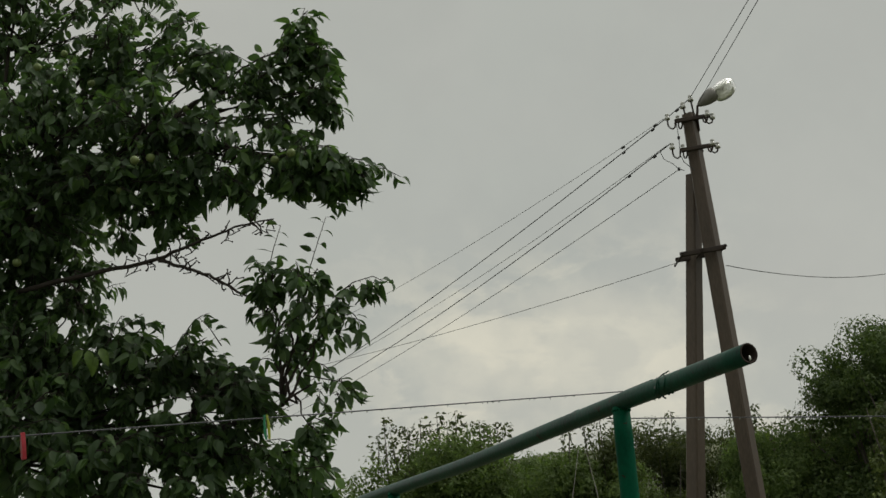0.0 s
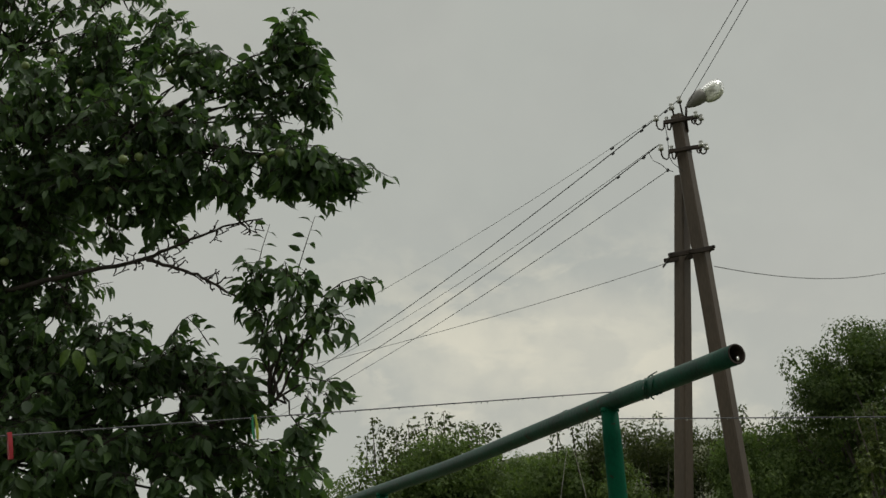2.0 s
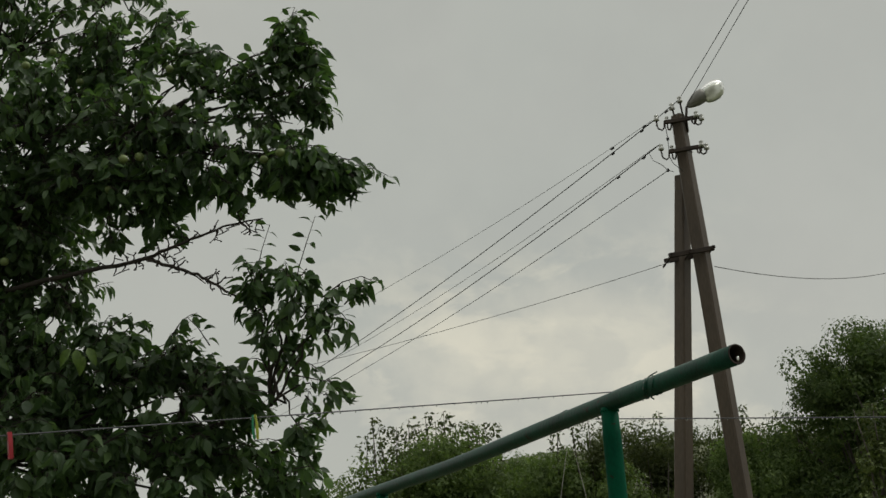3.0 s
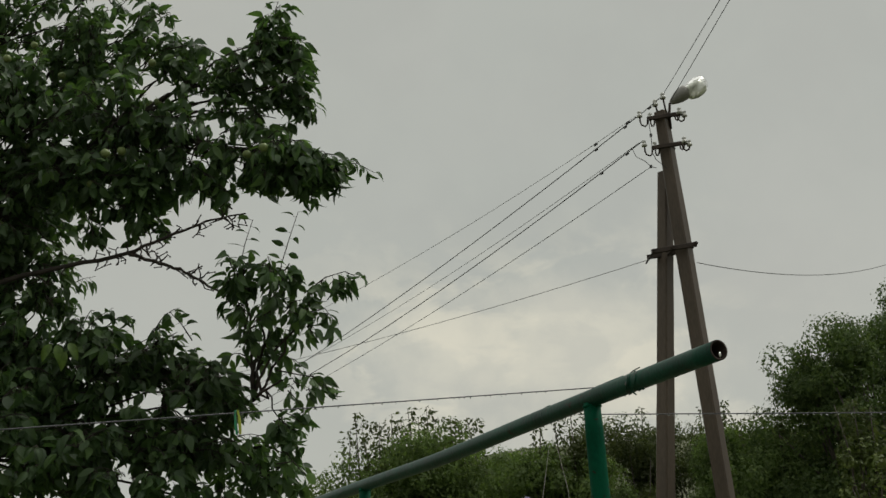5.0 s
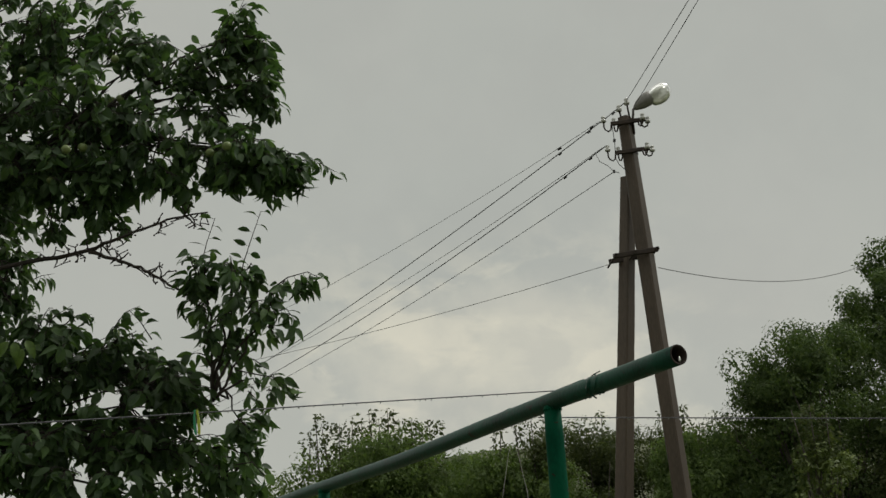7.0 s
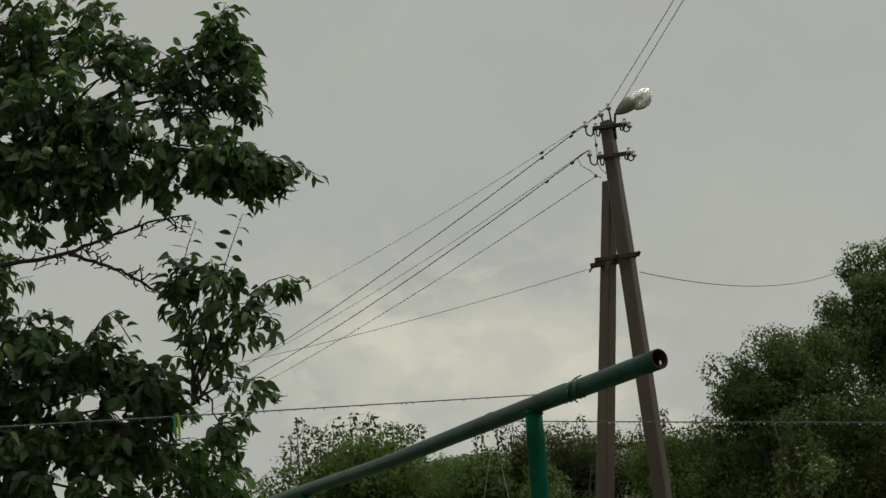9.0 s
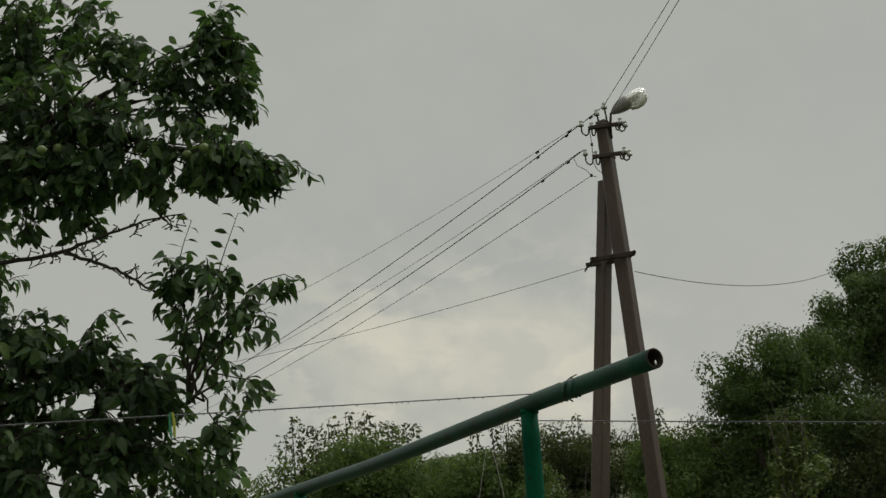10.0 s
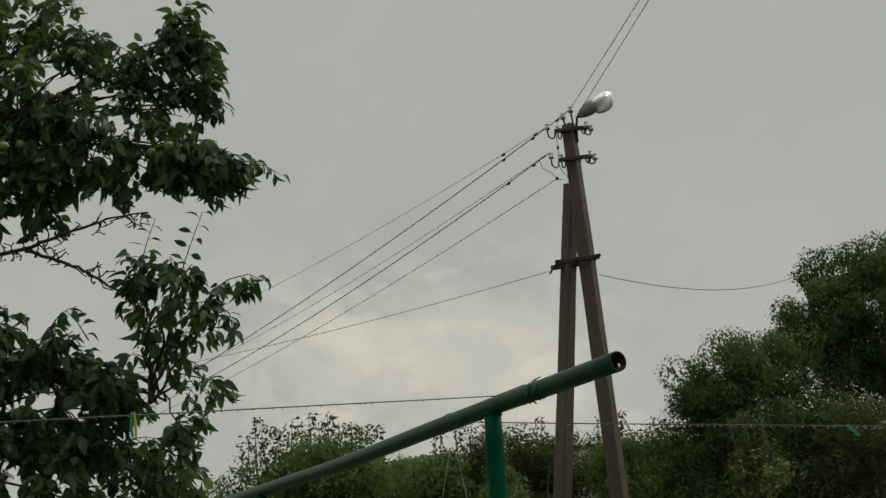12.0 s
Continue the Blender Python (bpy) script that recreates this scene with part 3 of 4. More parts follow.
def clothes_peg(label, at, d, colour_a, colour_b, size, tilt, spread, turn=0):
    """Two shaped plastic halves and a wire spring, clipped over the line."""
    peg = thing("clothes_peg", label, "clothes peg", "clothes pegs on the lines")
    d = Vector(d).normalized()
    m0 = Matrix.Translation(at) @ d.to_track_quat("Y", "Z").to_matrix().to_4x4() @ pose(0, 0, 0, tilt, 0, turn)
    for sgn, mat_ in ((-1, colour_a), (1, colour_b)):
        # outline of one half in the peg's own plane: thickness against height
        outline = [(0.0008, 0.12), (0.0055, 0.10), (0.0062, -0.02), (0.0085, -0.25), (0.0095, -0.55), (0.0085, -0.88), (0.0035, -0.90), (0.0028, -0.5), (0.0022, -0.3), (0.0030, -0.12), (0.0010, -0.06)]
        bm = bmesh.new()
        wide = 0.0055
        rings = [[bm.verts.new(m0 @ pose(0, 0, 0, 0, sgn * spread, 0) @ Vector((sgn * th * 1.35, yy * 1.2, h * size))) for th, h in outline] for yy in (-wide, wide)]
        n = len(outline)
        for k in range(n):
            bm.faces.new((rings[0][k], rings[0][(k + 1) % n], rings[1][(k + 1) % n], rings[1][k]))
        bm.faces.new(rings[0])
        bm.faces.new(rings[1][::-1])
        part("peg_half", from_bm("peg_half", bm, mat_), peg)
    ring = [m0 @ Vector((0.0085 * math.cos(g), 0.007 * math.sin(g), -0.3 * size)) for g in [2 * math.pi * k / 14 for k in range(15)]]
    part("spring", Soup().tube(ring, 0.0011, 5).mesh("spring", WIRE_GREY), peg, "wire spring")
    return peg


def on_line(pts, x):
    for a, b in zip(pts, pts[1:]):
        if (a.x - x) * (b.x - x) <= 0:
            return a.lerp(b, (x - a.x) / (b.x - a.x))


dl, dr = LINE_L[-1] - LINE_L[0], LINE_R[-1] - LINE_R[0]
clothes_peg("green and yellow plastic clothes peg hanging on the washing line", on_line(LINE_L, -0.672), dl, YELLOW_PEG, GREEN_PEG, 0.088, 6, 1.5, 58)
clothes_peg("red plastic clothes peg hanging on the washing line", on_line(LINE_L, -1.383), dl, RED_PEG, RED_PEG, 0.085, 0, 1.0)
clothes_peg("green plastic clothes peg tilted on the washing line", on_line(LINE_R, 2.03), dr, GREEN_PEG, GREEN_PEG, 0.06, 48, 4.0)

# ---- leaves ----
LEAF_OUTLINE = ((0.0, 0.0), (0.12, 0.13), (0.34, 0.245), (0.60, 0.25), (0.84, 0.14))     # along, half width


def leaf_shape(fold=0.55, droop=0.50):
    """Ovate pointed leaf, folded a little along the midrib and curling down at its tip; 1 long."""
    v = [(0, 0, 0)]
    f = []
    for t, w in LEAF_OUTLINE[1:]:
        z = -droop * t * t
        v += [(-w, t, z + fold * w), (0, t, z), (w, t, z + fold * w)]
    v.append((0, 1.0, -droop * 1.05))
    f += [(0, 2, 1), (0, 3, 2)]
    for i in range(3):
        a = 1 + 3 * i
        f += [(a, a + 1, a + 4, a + 3), (a + 1, a + 2, a + 5, a + 4)]
    f += [(10, 11, 13), (11, 12, 13)]
    return np.array(v), f


def simple_leaf():
    """For far crowns: a bent, pointed leaf of four triangles."""
    v = np.array([(0, 0, 0), (-0.27, 0.42, 0.05), (0, 0.5, -0.05), (0.27, 0.42, 0.05), (0, 1, -0.22)])
    return v, [(0, 2, 1), (0, 3, 2), (1, 2, 4), (2, 3, 4)]


def leaf_frames(dirs, normals):
    d = dirs / np.linalg.norm(dirs, axis=1, keepdims=True)
    x = np.cross(d, normals)
    x /= np.linalg.norm(x, axis=1, keepdims=True) + 1e-9
    z = np.cross(x, d)
    return np.stack([x, d, z], axis=1)


def leaf_mesh(name, pos, dirs, normals, sizes, shape, mat_, curl=0.0):
    """curl: how much the leaves differ in how they fold and droop."""
    v, f = shape
    nv = len(v)
    fr = leaf_frames(dirs, normals)
    gen = np.random.default_rng(len(pos))
    own = np.repeat(v[None], len(pos), axis=0)
    own[:, :, 2] *= (1 + curl * gen.uniform(-1, 1, (len(pos), 1)))
    own[:, :, 0] *= (1 + 0.35 * curl * gen.uniform(-1, 1, (len(pos), 1)))
    world_v = pos[:, None, :] + sizes[:, None, None] * np.einsum("nvk,nkj->nvj", own, fr)
    verts = world_v.reshape(-1, 3)
    lens = np.array([len(q) for q in f])
    flat = np.concatenate([np.array(q) for q in f])
    idx = (np.arange(len(pos))[:, None] * nv + flat[None]).ravel()
    me = bpy.data.meshes.new(name)
    me.vertices.add(len(verts))
    me.vertices.foreach_set("co", verts.ravel())
    me.loops.add(len(idx))
    me.loops.foreach_set("vertex_index", idx.astype(np.int32))
    counts = np.tile(lens, len(pos))
    me.polygons.add(len(counts))
    me.polygons.foreach_set("loop_start", np.concatenate([[0], np.cumsum(counts)[:-1]]).astype(np.int32))
    me.polygons.foreach_set("loop_total", counts.astype(np.int32))
    me.update(calc_edges=True)
    me.validate()
    me.materials.append(mat_)
    me.polygons.foreach_set("use_smooth", [True] * len(me.polygons))
    return me


# ---- apple tree ----
rng = random.Random(11)
LEAF = leaf_shape()
twig_soup = Soup()
leaf_pos, leaf_dir, leaf_nor, leaf_len, apple_at = [], [], [], [], []
loose_leaves = []
apple_tree = thing("apple_tree", "old apple tree with dense drooping leaves and small green apples", "tree")
FORK = Vector((-2.55, 5.35, 1.75))
upper, lower, shoot = Vector((-2.15, 5.2, 3.35)), Vector((-2.1, 5.2, 2.35)), Vector((-0.72, 4.80, 2.46))
arm = Vector((-1.45, 5.0, 3.78))


def bowed(a, b, bow, n=7, wiggle=0.02):
    a, b = Vector(a), Vector(b)
    out = []
    for i in range(n + 1):
        t = i / n
        p = a.lerp(b, t) + Vector((0, 0, bow * math.sin(math.pi * t)))
        if 0 < i < n:
            p += Vector([rng.uniform(-wiggle, wiggle) for _ in range(3)])
        out.append(p)
    return out


# chinks between the boughs where the sky shows: x, z and half sizes, five metres from the camera
GAPS = ((-1.73, 4.13, 0.018, 0.041), (-1.86, 4.27, 0.015, 0.018), (-1.62, 3.78, 0.03, 0.023), (-1.52, 3.75, 0.023, 0.02), (-1.24, 4.09, 0.018, 0.033), (-1.9, 3.49, 0.015, 0.028), (-1.0, 3.94, 0.02, 0.061), (-0.92, 3.83, 0.03, 0.033), (-0.85, 3.84, 0.02, 0.038), (-0.81, 3.6, 0.02, 0.066), (-0.71, 4.04, 0.015, 0.028), (-0.65, 3.84, 0.028, 0.033), (-0.6, 3.85, 0.023, 0.036), (-1.74, 2.92, 0.032, 0.048), (-1.81, 3.03, 0.02, 0.025), (-1.6, 2.79, 0.018, 0.02), (-1.2, 2.52, 0.051, 0.046), (-1.07, 2.48, 0.023, 0.043), (-1.9, 2.51, 0.03, 0.016), (-1.83, 2.29, 0.024, 0.036), (-1.31, 2.17, 0.03, 0.03), (-1.14, 2.2, 0.023, 0.025), (-1.63, 3.09, 0.018, 0.032), (-1.02, 3.39, 0.101, 0.061))


def in_gap(p):
    k = 5.0 / p.y
    return any(((p.x * k - x) / a) ** 2 + (((p.z - 1.6) * k + 1.6 - z) / b) ** 2 < 1 for x, z, a, b in GAPS)


def add_leaf(p, d, scale=1.0, loose=False):
    d = Vector(d)
    if any(in_gap(p + d.normalized() * k) for k in (0.0, 0.03, 0.06)):
        return
    n_ = Vector((rng.gauss(0, 0.7), rng.gauss(-0.1, 0.7), 0.9)) if abs(d.normalized().z) < 0.75 else Vector((rng.gauss(0, 1), rng.gauss(0, 1), 0.25))
    size = rng.uniform(0.041, 0.075) * scale
    if loose and len(loose_leaves) < 300:
        loose_leaves.append((p.copy(), d, n_, size))
    else:
        leaf_pos.append(p[:])
        leaf_dir.append(d[:])
        leaf_nor.append(n_[:])
        leaf_len.append(size)


def leafy_twig(a, b, leaves, loose=False, scale=1.0, r=0.003):
    pts = bowed(a, b, 0.02, 4, 0.008)
    if not any(in_gap(p) for p in pts):
        twig_soup.tube(pts, [r * (1 - 0.6 * i / 4) for i in range(5)], 5)
    for i in range(leaves):
        t = 0.22 + 0.70 * (i + rng.random() * 0.8) / leaves
        k = min(int(t * 4), 3)
        p = pts[k].lerp(pts[k + 1], min(t * 4 - k, 1))
        along = (pts[k + 1] - pts[k]).normalized()
        g = rng.uniform(0, 2 * math.pi)
        out = along * 0.45 + Vector((math.cos(g), math.sin(g) * 0.8, 0)) * 0.7 + Vector((0, 0, rng.uniform(-1.55, 0.05)))
        stalk = p + out.normalized() * 0.018
        if not in_gap(p):
            twig_soup.tube([p, stalk], 0.0011, 3, False)
        add_leaf(stalk, out, scale, loose)


def spray(root, x, y, z, rx, rz, twigs, deep=0.0, leaves=7, apples=0, loose=0):
    """A limb from the root to a spray of leafy twigs round (x, y, z)."""
    c = Vector((x, y, z))
    limb = bowed(root, c, 0.06, 7, 0.025)
    r0 = 0.006 + 0.008 * min(1, twigs / 60)
    part("limb", Soup().tube(limb, [r0 * (1 - 0.75 * i / 7) for i in range(8)], 7).mesh("limb", BARK), apple_tree)
    ry = deep or max(0.10, min(0.42, 0.9 * rx))
    for i in range(twigs):
        while True:
            q = Vector([rng.uniform(-1, 1) for _ in range(3)])
            if q.length < 1:
                break
        if rng.random() < 0.13:
            q = q.normalized() * rng.uniform(1.02, 1.22)
        end = c + Vector((q.x * rx, q.y * ry, q.z * rz))
        start = limb[7].lerp(limb[5], rng.random()).lerp(end, rng.uniform(0.35, 0.6))
        if (end - start).length > 0.22:
            start = end + (start - end).normalized() * 0.22
        if rng.random() < 0.25 and not any(in_gap(limb[6].lerp(start, k / 6)) for k in range(7)):
            twig_soup.tube([limb[6], start.lerp(limb[6], 0.4) + Vector((0, 0, 0.02)), start], [0.005, 0.004, 0.003], 4, False)
        leafy_twig(start, end, leaves, i < loose)
        if i < apples:
            apple_at.append(end + Vector((rng.uniform(-0.05, 0.05), -0.06, rng.uniform(-0.06, 0.0))))


trunk = Soup()
trunk.tube([(-2.75, 5.45, -0.1), (-2.73, 5.44, 0.25), (-2.68, 5.42, 0.9), (-2.6, 5.38, 1.4), FORK], [0.17, 0.13, 0.115, 0.105, 0.10], 14)
trunk.tube(bowed(FORK, upper, 0.05), [0.075 - 0.005 * i for i in range(8)], 10)
trunk.tube(bowed(FORK, lower, 0.05), [0.06 - 0.004 * i for i in range(8)], 10)
trunk.tube(bowed(lower, shoot, -0.06), [0.026 - 0.0026 * i for i in range(8)], 8)
trunk.tube(bowed(upper, arm, 0.03), [0.035 - 0.0015 * i for i in range(8)], 8)
part("trunk", trunk.mesh("trunk", BARK), apple_tree, "dark rough trunk and main limbs")

spray(upper, -2.07, 5.3, 4.58, 0.53, 0.36, 105, leaves=9, apples=4)
spray(upper, -1.54, 5.2, 4.40, 0.27, 0.26, 54, leaves=9, apples=4)
spray(upper, -1.85, 5.0, 3.89, 0.47, 0.34, 135, leaves=9, apples=5)
spray(arm, -1.33, 4.9, 3.82, 0.31, 0.28, 74, leaves=9, apples=6)
spray(upper, -1.95, 5.1, 3.50, 0.40, 0.30, 115, leaves=9, apples=4)
spray(upper, -1.53, 4.9, 3.55, 0.28, 0.18, 52, leaves=9, apples=4)
spray(upper, -1.30, 5.3, 4.60, 0.08, 0.13, 9, loose=7)
spray(arm, -0.585, 4.9, 4.25, 0.11, 0.17, 26, loose=4)
spray(arm, -0.71, 4.9, 4.07, 0.19, 0.14, 32)
spray(arm, -0.95, 5.0, 4.04, 0.20, 0.16, 24)
spray(arm, -0.55, 4.9, 3.97, 0.12, 0.17, 22)
spray(arm, -1.02, 5.0, 4.21, 0.11, 0.06, 6, loose=5)
spray(arm, -0.93, 4.9, 3.66, 0.31, 0.22, 58, leaves=9, apples=3)
spray(arm, -0.60, 4.8, 3.56, 0.24, 0.15, 58, leaves=9, apples=3)
spray(arm, -0.45, 4.8, 3.49, 0.16, 0.12, 24)
spray(arm, -0.29, 4.8, 3.47, 0.09, 0.06, 6, loose=5)
spray(arm, -0.45, 4.9, 3.86, 0.05, 0.07, 4, loose=2)
spray(lower, -2.00, 5.3, 3.17, 0.36, 0.29, 110, leaves=9)
spray(lower, -1.72, 5.2, 3.19, 0.14, 0.12, 12, loose=4)
spray(lower, -1.91, 5.2, 2.70, 0.43, 0.32, 150, leaves=9, apples=1)
spray(lower, -1.41, 5.0, 2.68, 0.32, 0.20, 78, leaves=9, apples=1)
spray(lower, -1.10, 5.0, 2.64, 0.21, 0.15, 40)
spray(lower, -1.50, 5.1, 2.37, 0.42, 0.22, 100, leaves=9)
spray(lower, -1.87, 5.2, 2.31, 0.28, 0.17, 40)
spray(lower, -0.98, 4.9, 2.46, 0.28, 0.18, 44, leaves=8)
spray(lower, -0.90, 5.0, 2.25, 0.29, 0.16, 42)
spray(lower, -0.66, 5.0, 2.16, 0.17, 0.10, 20)
spray(lower, -1.07, 4.9, 2.80, 0.07, 0.09, 5, loose=3)
spray(shoot, -0.76, 4.7, 2.97, 0.09, 0.08, 6, loose=6)
spray(shoot, -0.63, 4.7, 2.82, 0.23, 0.17, 27, leaves=6)
spray(shoot, -0.60, 4.7, 2.99, 0.12, 0.11, 12, leaves=5)
spray(shoot, -0.77, 4.7, 2.98, 0.08, 0.10, 9, leaves=5)
spray(shoot, -0.36, 4.7, 2.94, 0.10, 0.04, 4, loose=4)
spray(shoot, -0.44, 4.7, 2.80, 0.10, 0.11, 8, leaves=6, loose=4)
spray(shoot, -0.67, 4.8, 2.67, 0.18, 0.12, 14, leaves=6)
spray(shoot, -0.49, 4.7, 2.48, 0.12, 0.04, 4, loose=4)
spray(shoot, -0.58, 4.8, 2.35, 0.09, 0.15, 10, loose=4)
spray(arm, -1.21, 4.9, 3.51, 0.17, 0.12, 40)
spray(arm, -0.81, 4.95, 3.85, 0.20, 0.10, 9)
spray(arm, -1.07, 5.0, 4.14, 0.12, 0.12, 10)
spray(upper, -1.72, 5.2, 3.05, 0.16, 0.11, 14)
spray(lower, -1.18, 5.0, 2.29, 0.22, 0.16, 24)
spray(lower, -1.99, 5.1, 2.87, 0.19, 0.19, 22)
spray(lower, -1.76, 5.1, 2.44, 0.24, 0.13, 20)
spray(arm, -0.91, 4.9, 3.44, 0.16, 0.07, 12)
spray(lower, -0.57, 4.9, 2.27, 0.08, 0.10, 7)
# the crown goes on above and beside
spray(upper, -2.15, 5.2, 5.20, 0.60, 0.34, 110, leaves=9)
spray(upper, -1.55, 5.4, 5.05, 0.40, 0.26, 60, leaves=9)
spray(upper, -2.75, 5.0, 4.30, 0.45, 0.45, 110, leaves=9)
spray(upper, -2.65, 5.1, 3.45, 0.42, 0.42, 90, leaves=9)
spray(lower, -2.60, 5.0, 2.60, 0.40, 0.40, 80, leaves=9)
spray(lower, -1.60, 5.1, 2.04, 0.48, 0.16, 70, leaves=9)
spray(lower, -0.88, 5.0, 2.00, 0.30, 0.13, 34)
spray(upper, -2.15, 5.7, 3.80, 0.50, 0.40, 110, leaves=9)
spray(upper, -1.60, 5.6, 3.95, 0.30, 0.30, 40, leaves=8)
spray(lower, -2.15, 5.7, 2.75, 0.45, 0.32, 100, leaves=9)
spray(lower, -1.45, 5.0, 2.85, 0.18, 0.10, 22)
spray(lower, -1.76, 5.1, 2.88, 0.16, 0.12, 18)
spray(lower, -0.82, 4.75, 2.52, 0.15, 0.14, 26)
spray(lower, -0.99, 4.9, 2.62, 0.12, 0.10, 14)
spray(upper, -1.15, 5.0, 4.27, 0.14, 0.14, 14, loose=3)
spray(arm, -1.22, 4.95, 3.37, 0.20, 0.11, 20)
spray(arm, -0.62, 4.9, 3.80, 0.17, 0.10, 15)
spray(upper, -1.75, 5.3, 4.20, 0.35, 0.22, 40, leaves=9)
spray(upper, -2.05, 5.4, 3.55, 0.30, 0.25, 40, leaves=9)

# leaves hanging along the underside of the upper bough
spray(arm, -0.89, 4.9, 3.45, 0.07, 0.05, 7, leaves=6)
spray(arm, -0.66, 4.9, 3.48, 0.10, 0.05, 10, leaves=6)
spray(arm, -0.49, 4.9, 3.46, 0.09, 0.05, 9, leaves=6)
spray(arm, -0.36, 4.9, 3.46, 0.06, 0.05, 6, leaves=6)
spray(arm, -1.46, 4.9, 3.29, 0.06, 0.05, 6, leaves=6)
spray(arm, -1.37, 4.9, 3.38, 0.06, 0.05, 6, leaves=6)
spray(arm, -0.50, 4.9, 4.10, 0.05, 0.10, 8, leaves=6)
spray(arm, -0.49, 4.9, 3.96, 0.05, 0.07, 6, leaves=6)
spray(lower, -1.95, 4.8, 2.45, 0.35, 0.22, 60, leaves=9)
spray(lower, -1.55, 4.8, 2.25, 0.35, 0.16, 45, leaves=9)
spray(lower, -1.20, 4.85, 2.14, 0.26, 0.12, 34, leaves=8)
spray(lower, -0.98, 4.85, 2.30, 0.20, 0.12, 24, leaves=8)

# single upright and arching shoots with alternate, spaced leaves
def sprig(pts, leaves, size=1.0, hang=0.5):
    pts = [Vector(p) for p in pts]
    n = len(pts) - 1
    twig_soup.tube(pts, [0.0032 - 0.0018 * i / n for i in range(n + 1)], 5)
    for i in range(leaves):
        t = (0.12 + 0.88 * (i + rng.uniform(-0.2, 0.2)) / max(1, leaves - 1)) * n
        t = max(0.0, min(t, n - 0.001))
        k = int(t)
        p = pts[k].lerp(pts[k + 1], t - k)
        along = (pts[k + 1] - pts[k]).normalized()
        across = along.cross(Vector((0, 1, 0))).normalized() * (1 if i % 2 else -1)
        out = along * rng.uniform(0.1, 0.5) + across * rng.uniform(0.6, 1.0) + Vector((0, rng.uniform(-0.5, 0.3), -hang * rng.uniform(0.3, 1.4)))
        stalk = p + out.normalized() * 0.016
        twig_soup.tube([p, stalk], 0.0011, 3, False)
        add_leaf(stalk, out, size * 1.05, True)


sprig([(-0.762, 4.72, 2.94), (-0.76, 4.72, 3.045), (-0.739, 4.72, 3.137), (-0.705, 4.72, 3.244)], 10, 0.85, 0.3)
sprig([(-0.60, 4.72, 2.92), (-0.583, 4.72, 3.034), (-0.546, 4.72, 3.151), (-0.506, 4.72, 3.269)], 11, 0.9, 0.3)
sprig([(-0.488, 4.72, 2.896), (-0.396, 4.72, 2.962), (-0.31, 4.72, 2.984), (-0.255, 4.72, 2.953)], 12, 0.9, 1.2)
sprig([(-0.612, 4.72, 2.568), (-0.517, 4.72, 2.543), (-0.434, 4.72, 2.526), (-0.362, 4.72, 2.490)], 9, 0.95, 1.6)
sprig([(-0.966, 4.72, 2.716), (-1.014, 4.72, 2.793), (-1.063, 4.72, 2.846)], 7, 0.85, 0.5)
sprig([(-0.699, 4.9, 4.128), (-0.651, 4.9, 4.276), (-0.599, 4.9, 4.413)], 10, 0.95, 0.6)
sprig([(-0.53, 4.9, 3.881), (-0.463, 4.9, 3.891), (-0.419, 4.9, 3.844)], 6, 0.9, 1.3)
sprig([(-0.354, 4.9, 3.555), (-0.249, 4.9, 3.553), (-0.183, 4.9, 3.510)], 8, 0.9, 1.4)
sprig([(-0.604, 4.72, 2.398), (-0.545, 4.72, 2.371), (-0.504, 4.72, 2.333)], 6, 0.85, 1.0)
sprig([(-0.62, 4.72, 2.177), (-0.55, 4.72, 2.184), (-0.50, 4.72, 2.124)], 7, 0.85, 1.2)
sprig([(-0.462, 4.72, 2.814), (-0.401, 4.72, 2.823), (-0.366, 4.72, 2.771)], 7, 0.85, 1.2)
sprig([(-0.566, 4.72, 2.479), (-0.532, 4.72, 2.441), (-0.498, 4.72, 2.391)], 5, 0.8, 1.0)
sprig([(-1.133, 4.9, 4.186), (-0.984, 4.9, 4.213), (-0.87, 4.9, 4.133)], 11, 0.9, 1.1)
sprig([(-1.119, 4.9, 4.108), (-1.07, 4.9, 4.095), (-1.024, 4.9, 4.078)], 5, 0.8, 1.1)
sprig([(-1.257, 4.9, 4.316), (-1.19, 4.9, 4.373), (-1.121, 4.9, 4.383)], 8, 0.95, 1.0)


# dead spur-covered branch
def bare_branch(pts, r0, r1, spurs):
    pts = [Vector(p) for p in pts]
    fine = []
    for a, b in zip(pts, pts[1:]):
        for i in range(5):
            fine.append(a.lerp(b, i / 5) + Vector([rng.uniform(-0.005, 0.005) for _ in range(3)]))
    fine.append(pts[-1])
    s = Soup()
    n = len(fine) - 1
    s.tube(fine, [r0 + (r1 - r0) * i / n for i in range(n + 1)], 7)
    for _ in range(spurs):
        t = rng.uniform(0.12, 1.0) * n
        k = min(int(t), n - 1)
        p = fine[k].lerp(fine[k + 1], t - k)
        q = p + Vector((rng.uniform(-0.02, 0.05), rng.uniform(-0.03, 0.03), rng.choice((-1, 1)) * rng.uniform(0.015, 0.052)))
        bend = q + Vector((rng.uniform(-0.01, 0.04), 0, rng.uniform(-0.02, 0.02)))
        s.tube([p, p.lerp(q, 0.5) + Vector((0.006, 0, 0)), q, bend], [0.0042, 0.0035, 0.003, 0.0022], 5)
        s.ball(bend, 0.0045, 5, 4)
        if rng.random() < 0.6:
            e = q + Vector((rng.uniform(-0.03, 0.02), rng.uniform(-0.02, 0.02), (q - p).z * 0.3))
            s.tube([q, e], [0.0028, 0.002], 5)
            s.ball(e, 0.004, 5, 4)
    return s


